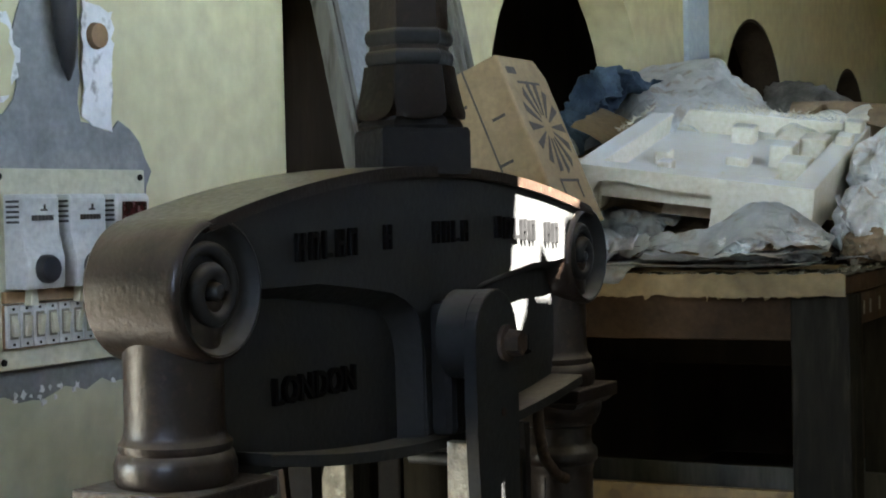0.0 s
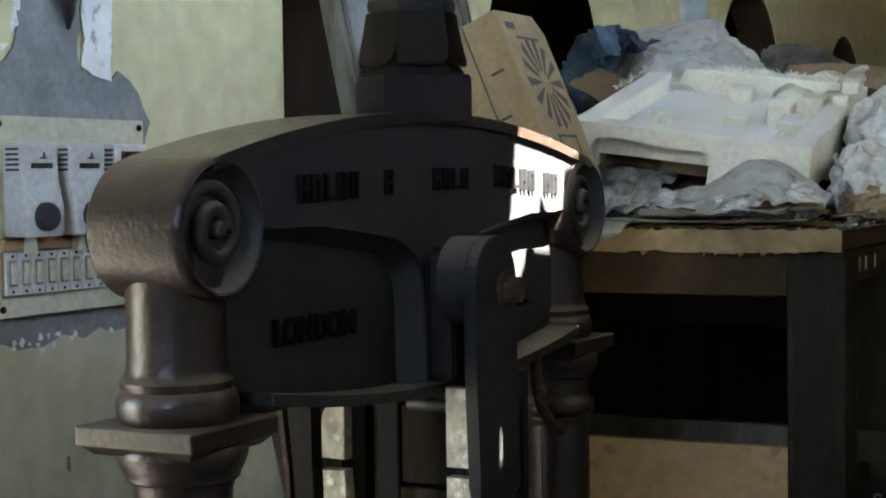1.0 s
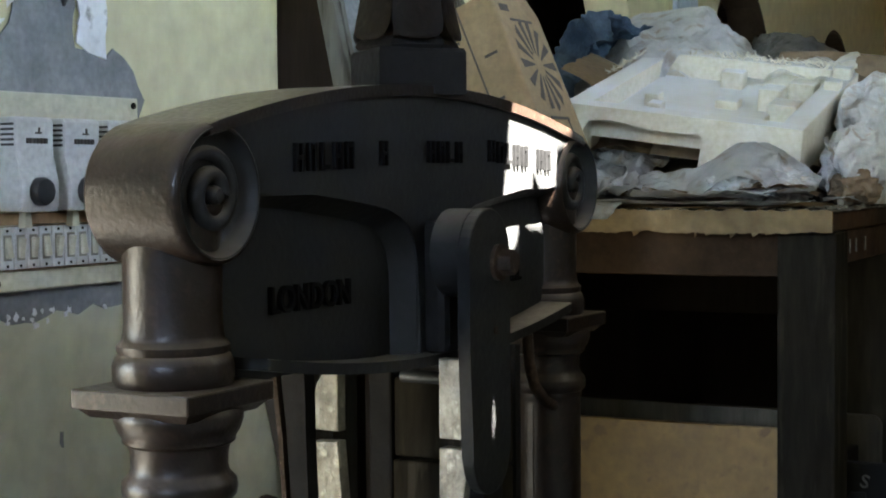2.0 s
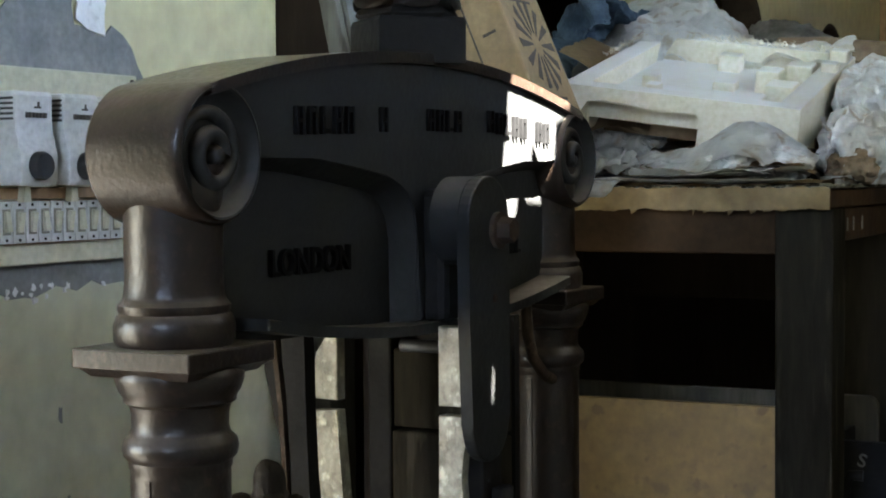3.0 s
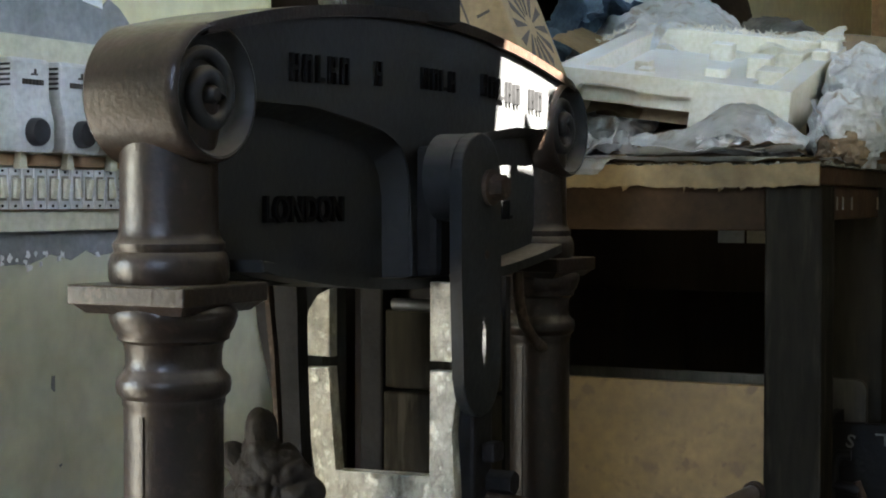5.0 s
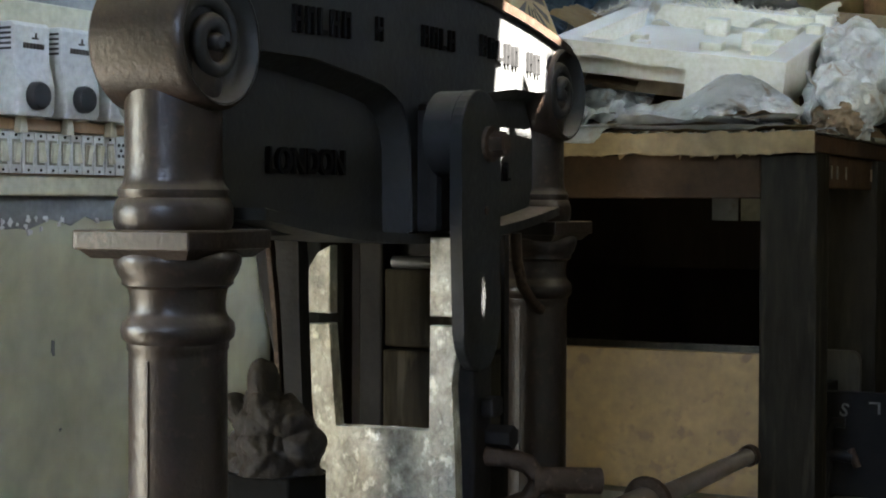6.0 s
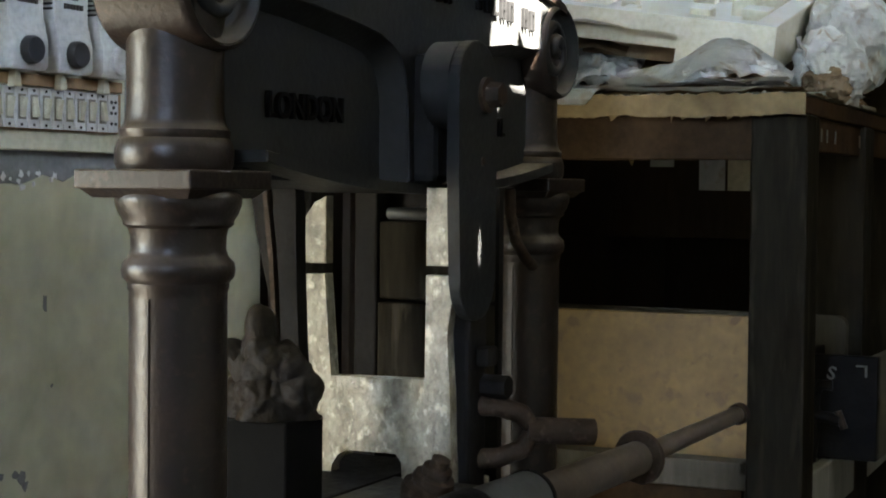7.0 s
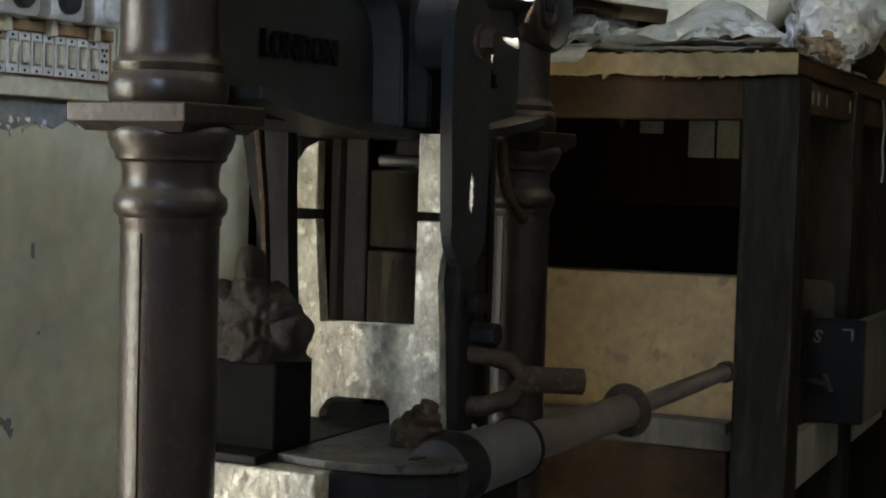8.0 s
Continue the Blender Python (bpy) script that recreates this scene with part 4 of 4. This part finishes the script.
for y0, y1, z0, z1 in ((0.03, 0.06, 0.24, 0.246), (0.1, 0.13, 0.29, 0.296), (0.05, 0.08, 0.15, 0.156), (0.08, 0.084, 0.0, 0.36)):
    part("printed_bar", one_box(-0.0008, 0.002, y0, y1, z0, z1, 0, K), INK, carton)
part("tape", one_box(0.002, 0.165, 0.075, 0.125, 0.358, 0.3615, 0, K), BROWNPAPER, carton)

F = Matrix.Translation((1.765, -0.165, 1.412)) @ pose(0, 0, 0, 0, 0, 4) @ pose(0, 0, 0, 0, -13) @ pose(0, 0, 0, 8)
foam = thing("foam_tray", (2.0, 0.06, 1.34), "white foam packing tray with cream sides lying on crumpled paper", "packing foam")
L, W, H = 0.66, 0.50, 0.105
part("tray_floor", one_box(0.05, L - 0.05, 0.05, W - 0.05, -0.075, -0.042, 0, F), FOAM, foam)
part("tray_wall", one_box(0.0485, L, 0, 0.052, -H, -0.0005, 0.004, F), FOAM, foam)
part("tray_wall", one_box(0.0485, L, W - 0.052, W, -H, -0.0005, 0.004, F), FOAM, foam)
part("tray_wall", one_box(L - 0.06, L, 0.052, W - 0.052, -H, 0.012, 0.006, F), FOAM, foam)
fw = pierced([(0.0, -H), (0.205, -H), (0.2, -0.04), (0.215, -0.034), (0.30, -0.036), (0.35, -0.03), (0.40, -0.026), (0.44, -0.032), (0.452, -0.05), (0.455, -H), (W, -H), (W, 0), (0.0, 0)], [], 0.0, 0.05, "x")
bmesh.ops.transform(fw, matrix=F, verts=fw.verts)
part("tray_wall", fw, FOAM, foam)
rnd = random.Random(4)
for x, y, s, h in ((0.15, 0.33, 0.04, 0.03), (0.24, 0.36, 0.045, 0.03), (0.1, 0.10, 0.07, 0.032), (0.2, 0.055, 0.08, 0.044), (0.32, 0.11, 0.07, 0.05), (0.44, 0.06, 0.07, 0.046), (0.52, 0.24, 0.05, 0.04), (0.12, 0.22, 0.05, 0.02), (0.3, 0.2, 0.05, 0.02), (0.42, 0.004, 0.045, 0.02), (0.56, 0.004, 0.045, 0.025)):
    z = 0.0 if y < 0.01 else -0.043
    part("foam_block", one_box(x, x + s, y, y + s * rnd.uniform(0.7, 1.1), z - 0.002, z + h, 0.005, F), FOAM, foam)


def heap(name, mat_, label, cat, x, y, z, w, d, seed, crumple, rx=0, ry=0, rz=0, curl=0.0, lift=0.0, fold=6.0, n=26):
    n = max(n, 26)
    return solo(name, sheet(w, d, Matrix.Translation((x, y, z)) @ pose(0, 0, 0, rx, ry, rz), seed, crumple, fold, n, 0.0012, 0.012, curl, lift), mat_, label, cat, "litter on the bench")


heap("wrapping_paper", BROWNPAPER, "crumpled brown wrapping paper under the foam tray", "paper", 2.03, 0.1, 1.36, 0.7, 0.62, 1, 0.016, 0, -9, 5, -0.07, -0.07, 3)
heap("wrapping_paper", BROWNPAPER, "flat torn brown paper on the bench", "paper", 1.66, 0.16, 1.275, 0.34, 0.5, 2, 0.006, 0, 0, 8, 0, 0, 4)
heap("wrapping_paper", BROWNPAPER, "dark curled brown paper under the foam tray", "paper", 1.78, 0.22, 1.30, 0.24, 0.42, 14, 0.012, 0, -6, 4, 0, 0, 4)
heap("paper_sheet", PAPER, "thin dirty white sheet lying along the bench edge", "paper", 1.62, 0.02, 1.272, 0.28, 0.46, 3, 0.006, 0, -1, 6, 0.01, 0.0, 4)
heap("paper_sheet", PAPER, "thin dirty white sheet with a curled corner", "paper", 1.63, -0.03, 1.282, 0.22, 0.34, 15, 0.008, 0, -2, 24, 0.014, 0.01, 4)
heap("plastic_sheet", PAPER, "grey-white plastic sheet heaped behind the tray", "sheet", 2.5, 0.44, 1.68, 0.55, 0.5, 7, 0.05, -14, -6, 25, -0.2, -0.16, 3.2, 12)
heap("paper_sheet", FOAM, "torn fibrous lining along the rim of the foam tray", "paper", 2.37, 0.13, 1.578, 0.13, 0.5, 8, 0.014, 0, -25, 4, -0.01, 0.0, 12)
heap("wrapping_paper", BROWNPAPER, "brown paper heaped behind the tray", "paper", 2.95, 0.10, 1.63, 0.55, 0.6, 9, 0.03, 0, 4, 20, -0.16, -0.2, 3)
heap("card_sheet", KRAFT, "bent cardboard piece leaning beside the plastic sheet", "cardboard", 2.22, 0.42, 1.58, 0.36, 0.16, 17, 0.01, 25, -10, 10, -0.02, 0, 2)
heap("wrapping_paper", BROWNPAPER, "folded brown paper beside the carton", "paper", 1.98, 0.36, 1.47, 0.36, 0.22, 10, 0.014, -25, -14, 10, -0.06, -0.06, 3)
heap("blue_cloth", BLUECLOTH, "crumpled blue cloth on top of the heap", "cloth", 2.32, 0.535, 1.685, 0.24, 0.19, 11, 0.06, -40, -10, 0, -0.05, -0.03, 7, 32)
heap("paper_sheet", PAPER, "white paper scraps under the carton", "paper", 1.62, 0.2, 1.30, 0.2, 0.14, 12, 0.025, 0, 0, 0, 0, 0, 9)
heap("card_sheet", KRAFT, "bent piece of cardboard under the heap", "cardboard", 2.4, 0.5, 1.56, 0.7, 0.5, 13, 0.03, 0, -8, 0, -0.2, -0.2, 2.5)
heap("wrapping_paper", BROWNPAPER, "dark brown paper folded over the bench edge", "paper", 1.74, 0.08, 1.292, 0.2, 0.44, 23, 0.014, 0, -5, 3, 0.0, 0.01, 5, 14)
heap("paper_sheet", PAPER, "grey-white paper tucked behind the carton", "paper", 1.86, 0.27, 1.36, 0.16, 0.2, 24, 0.03, 20, -30, 0, 0.0, 0.0, 7, 10)
heap("plastic_sheet", PAPER, "crumpled plastic sheet folded over the heap", "sheet", 2.45, 0.34, 1.67, 0.3, 0.42, 25, 0.045, -6, 8, 40, -0.1, -0.1, 4.5, 14)


def drape(name, mat_, label, cat, path, side, seed, crumple, fold=14.0, nu=44, nv=16, thick=0.0012):
    """A loose sheet that follows a smooth path of points, side being its half width as a vector."""
    pts = [Vector(p) for p in path]
    pts = [pts[0] * 2 - pts[1]] + pts + [pts[-1] * 2 - pts[-2]]
    side = Vector(side)
    bm = bmesh.new()
    o = Vector((seed * 2.7, seed * 1.9, seed))
    rows = []
    for i in range(nu + 1):
        f = i / nu * (len(pts) - 3)
        k = min(int(f), len(pts) - 4)
        t = f - k
        a, b, c, d = pts[k:k + 4]
        p = 0.5 * (2 * b + (c - a) * t + (2 * a - 5 * b + 4 * c - d) * t * t + (3 * b - a - 3 * c + d) * t ** 3)
        up = (c - b).cross(side).normalized()
        row = []
        for j in range(nv + 1):
            v = j / nv * 2 - 1
            q = p + side * v * (1 + 0.12 * noise.noise(Vector((i * 0.3, seed, v))))
            h = sum(a2 * (abs(noise.noise(q * fold * k2 + o)) * 2.2 - 0.5) for k2, a2 in ((1.0, 1.0), (2.2, 0.5), (4.4, 0.22)))
            grow = crumple * (1 + 0.8 * math.sin(i / nu * 3 + seed))
            row.append(bm.verts.new(q + up * h * grow + Vector((0, 0, 1)) * abs(h) * grow * 0.4))
        rows.append(row)
    for r0, r1 in zip(rows, rows[1:]):
        for j in range(nv):
            bm.faces.new((r0[j], r0[j + 1], r1[j + 1], r1[j]))
    bmesh.ops.solidify(bm, geom=bm.faces[:], thickness=thick)
    return solo(name, bm, mat_, label, cat, "litter on the bench")


def wad(name, mat_, label, cat, x, y, z, rx, ry, rz, seed, depth=0.3):
    """A crumpled hollow bunch of paper with sharp creases."""
    bm = bmesh.new()
    bmesh.ops.create_icosphere(bm, subdivisions=5, radius=1.0)
    o = Vector((seed * 1.7, seed * 0.9, seed * 2.3))
    for v in bm.verts:
        d = v.co.normalized()
        h = sum(a * (1 - 2.6 * abs(noise.noise(d * k + o * k))) for k, a in ((1.2, 0.55), (2.4, 0.34), (4.6, 0.13)))
        r = 1 + depth * h
        v.co = Vector((x + d.x * rx * r, y + d.y * ry * r, max(z + d.z * rz * r, TOPZ + 0.001)))
    return solo(name, bm, mat_, label, cat, "litter on the bench")


drape("paper_sheet", PAPER, "long grey-white sheet curling up against the foam tray", "paper",
      [(1.66, 0.25, 1.29), (1.655, 0.13, 1.293), (1.65, 0.045, 1.302), (1.655, -0.01, 1.327), (1.665, -0.055, 1.356), (1.67, -0.1, 1.352), (1.68, -0.15, 1.312)], (0.065, 0.01, 0.034), 3, 0.012, 19)
drape("paper_sheet", PAPER, "crumpled white sheet pressed against the foam tray", "paper",
      [(1.72, 0.02, 1.30), (1.725, -0.04, 1.36), (1.73, -0.09, 1.372), (1.73, -0.15, 1.335), (1.74, -0.2, 1.30)], (0.04, 0.0, 0.02), 9, 0.014, 20, 34, 12)
drape("paper_sheet", PAPER, "flat dirty white sheet with a lifted edge", "paper",
      [(1.60, 0.16, 1.279), (1.595, 0.06, 1.284), (1.59, -0.04, 1.29), (1.6, -0.11, 1.298), (1.61, -0.16, 1.29)], (0.07, 0.0, 0.002), 5, 0.004, 12)
drape("wrapping_paper", BROWNPAPER, "torn brown paper strip lying on the white sheets", "paper",
      [(1.62, -0.03, 1.294), (1.63, -0.1, 1.302), (1.66, -0.17, 1.306), (1.68, -0.22, 1.288)], (0.05, 0.01, 0.002), 7, 0.005, 12)
for y, w, sd in ((0.2, 0.035, 4), (0.13, 0.05, 6), (0.28, 0.03, 8)):
    drape("paper_scrap", EDGEPAPER if sd == 8 else PAPER, "curled paper corner hanging over the bench edge", "paper scrap",
          [(1.6, y, 1.281), (1.53, y + 0.004, 1.279), (1.468, y + 0.015, 1.275), (1.452, y + 0.03, 1.258), (1.457, y + 0.045, 1.238)], (0.0, w, 0.0), sd, 0.0022, 12, 24, 8)
wad("paper_sheet", PAPER, "crumpled white paper stuffed under the curled sheet", "paper", 1.665, -0.06, 1.298, 0.05, 0.055, 0.034, 21, 0.4)
wad("paper_sheet", PAPER, "crumpled white paper below the front of the foam tray", "paper", 1.72, -0.13, 1.298, 0.05, 0.055, 0.034, 26, 0.4)
wad("paper_bag", PAPER, "bulging crumpled white paper bag beside the tray", "paper bag", 2.26, -0.215, 1.425, 0.24, 0.075, 0.105, 3, 0.26)
wad("paper_bag", PAPER, "crumpled white paper wad beside the foam tray", "paper bag", 1.99, -0.225, 1.335, 0.15, 0.06, 0.075, 8, 0.36)
wad("wrapping_paper", BROWNPAPER, "stained brown paper wad beside the foam tray", "paper", 1.9, -0.235, 1.30, 0.1, 0.04, 0.04, 11, 0.34)
drape("paper_sheet", PAPER, "twisted white paper strip hanging from the tray corner", "paper",
      [(1.86, -0.185, 1.40), (1.85, -0.2, 1.36), (1.845, -0.225, 1.32), (1.85, -0.235, 1.285), (1.9, -0.25, 1.27)], (0.05, 0.012, 0.0), 13, 0.007, 18, 30, 10)
drape("grey_gauze", GAUZE, "dusty grey gauze cloth bunched behind the tray", "cloth",
      [(3.0, 0.37, 1.54), (3.0, 0.35, 1.64), (3.0, 0.28, 1.65), (3.0, 0.2, 1.635), (3.0, 0.15, 1.605), (3.0, 0.05, 1.56)], (0.16, 0.0, 0.08), 15, 0.012, 22, 50, 20)
roll = tube(bmesh.new(), [(2.88, 0.2, 1.612), (2.88, 0.08, 1.606), (2.885, -0.04, 1.594), (2.89, -0.17, 1.578)], [0.042, 0.045, 0.043, 0.04], 20)
solo("brown_paper_roll", roll, BROWNPAPER, "loose roll of dull brown paper on the heap", "paper roll", "", "", True)
drape("plastic_sheet", PAPER, "stiff grey-white plastic sheet folded over the heap", "sheet",
      [(2.48, 0.70, 1.54), (2.49, 0.64, 1.585), (2.5, 0.56, 1.632), (2.5, 0.46, 1.662), (2.5, 0.34, 1.668), (2.5, 0.29, 1.64), (2.5, 0.25, 1.59), (2.5, 0.2, 1.54)], (0.2, 0.02, 0.1), 17, 0.017, 5.5, 60, 24)
# shaggy torn fringe on the tray's far rim
fr = bmesh.new()
rnd = random.Random(9)
for k in range(520):
    u = rnd.random()
    at = F @ Vector((0.66 - 0.06 * rnd.random(), 0.5 - 0.48 * u, 0.012)) if k % 5 else F @ Vector((0.3 + 0.36 * rnd.random(), 0.5, 0.006))
    d = Vector((rnd.uniform(-0.5, 0.3), rnd.uniform(-0.8, 0.8), rnd.uniform(0.0, 0.7))).normalized() * rnd.uniform(0.005, 0.02)
    w = Vector((rnd.uniform(-1, 1), rnd.uniform(-1, 1), 0.3)).normalized() * rnd.uniform(0.0004, 0.0013)
    vs = [fr.verts.new(at - w), fr.verts.new(at + w), fr.verts.new(at + d * 0.6 + w + Vector((0, 0, 0.002))), fr.verts.new(at + d), fr.verts.new(at + d * 0.55 - w)]
    fr.faces.new(vs)
tagged(part("torn_fringe", fr, FOAM, foam, "shaggy torn fibres along the rim"), kind="stuff")
nc = one_box(0.13, 0.134, 0.06, 0.44, -0.12, -0.077, 0, F)
solo("card_sheet", nc, BROWNPAPER, "brown card stuffed under the foam tray", "cardboard", "litter on the bench")
rnd = random.Random(77)
for k in range(18):
    x, y = rnd.uniform(1.56, 1.80), rnd.uniform(-0.24, 0.26)
    if y < -0.1:
        x += 0.12 + k * 0.03
    heap("paper_scrap", (PAPER, BROWNPAPER, EDGEPAPER, PAPER, KRAFT, INK)[k % 6], ("torn white paper scrap on the bench", "torn brown paper scrap on the bench", "torn yellowed paper scrap on the bench", "torn white paper scrap on the bench", "torn cardboard scrap on the bench", "dark printed paper scrap on the bench")[k % 6],
         "paper scrap", x, y, 1.268 + 0.0016 * k, rnd.uniform(0.06, 0.2), rnd.uniform(0.04, 0.16), 40 + k, 0.006, rnd.uniform(-5, 5), rnd.uniform(-6, 3), rnd.uniform(0, 180), rnd.uniform(0, 0.012), 0.0, 6, 9)
for k, (x, y, r, rz) in enumerate(((1.72, -0.20, 0.012, 10), (1.78, -0.235, 0.007, -5), (1.95, -0.255, 0.006, 4), (2.2, -0.24, 0.008, 3))):
    a = Vector((x, y, TOPZ + r))
    solo("stick", cyl(bmesh.new(), a, a + pose(0, 0, 0, 0, 0, rz).to_3x3() @ Vector((0.2, 0, 0.004)), r, r * 0.9, 12), DARK_IRON if k % 2 == 0 else PALEWOOD, "small dirty stick lying on the bench", "stick", "sticks on the bench", smooth=True)

rnd = random.Random(91)
crumbs = bmesh.new()
for k in range(420):
    x, y = rnd.uniform(1.475, 1.62), rnd.uniform(-0.29, 0.3)
    if k % 2:
        x, y = rnd.uniform(1.48, 2.6), rnd.uniform(-0.29, -0.22)
    r = rnd.uniform(0.0015, 0.0055)
    g = bmesh.ops.create_icosphere(crumbs, subdivisions=1, radius=r, matrix=T @ Matrix.Translation((x, y, 1.264)) @ Matrix.Diagonal((1.4, 1.0, 0.7, 1)))
    for v in g["verts"]:
        v.co += Vector((rnd.uniform(-1, 1), rnd.uniform(-1, 1), rnd.uniform(-0.4, 0.4))) * r * 0.4
solo("paint_crumbs", crumbs, CRUST, "loose crumbs of old paint and plaster on the bench", "debris", "", "stuff")

# leaning old frame at the back of the bench
G = Matrix.Translation((1.50, 0.66, TOPZ)) @ pose(0, 0, 0, -12)
old = thing("old_picture_frame", (1.85, 0.70, TOPZ), "weathered pale wooden frame leaning against the wall on the bench", "picture frame")
for i, (x0, x1, d) in enumerate(((0.0, 0.022, 0.0), (0.024, 0.034, 0.008), (0.036, 0.052, 0.004), (0.054, 0.07, 0.014))):
    part("moulding", one_box(x0, x1, d, 0.04, 0, 0.92, 0.002, G), FRAMEWOOD, old)
    part("moulding", one_box(0.62 - x1, 0.62 - x0, d, 0.04, 0, 0.92, 0.002, G), FRAMEWOOD, old)
    part("moulding", one_box(0.07, 0.55, d, 0.04, x0 + 0.001, x1, 0.002, G), FRAMEWOOD, old)
    part("moulding", one_box(0.07, 0.55, d, 0.04, 0.92 - x1, 0.92 - x0, 0.002, G), FRAMEWOOD, old)
part("picture_board", one_box(0.07, 0.55, 0.025, 0.035, 0.07, 0.85, 0, G), CEMENT, old, "dull grey backing board")
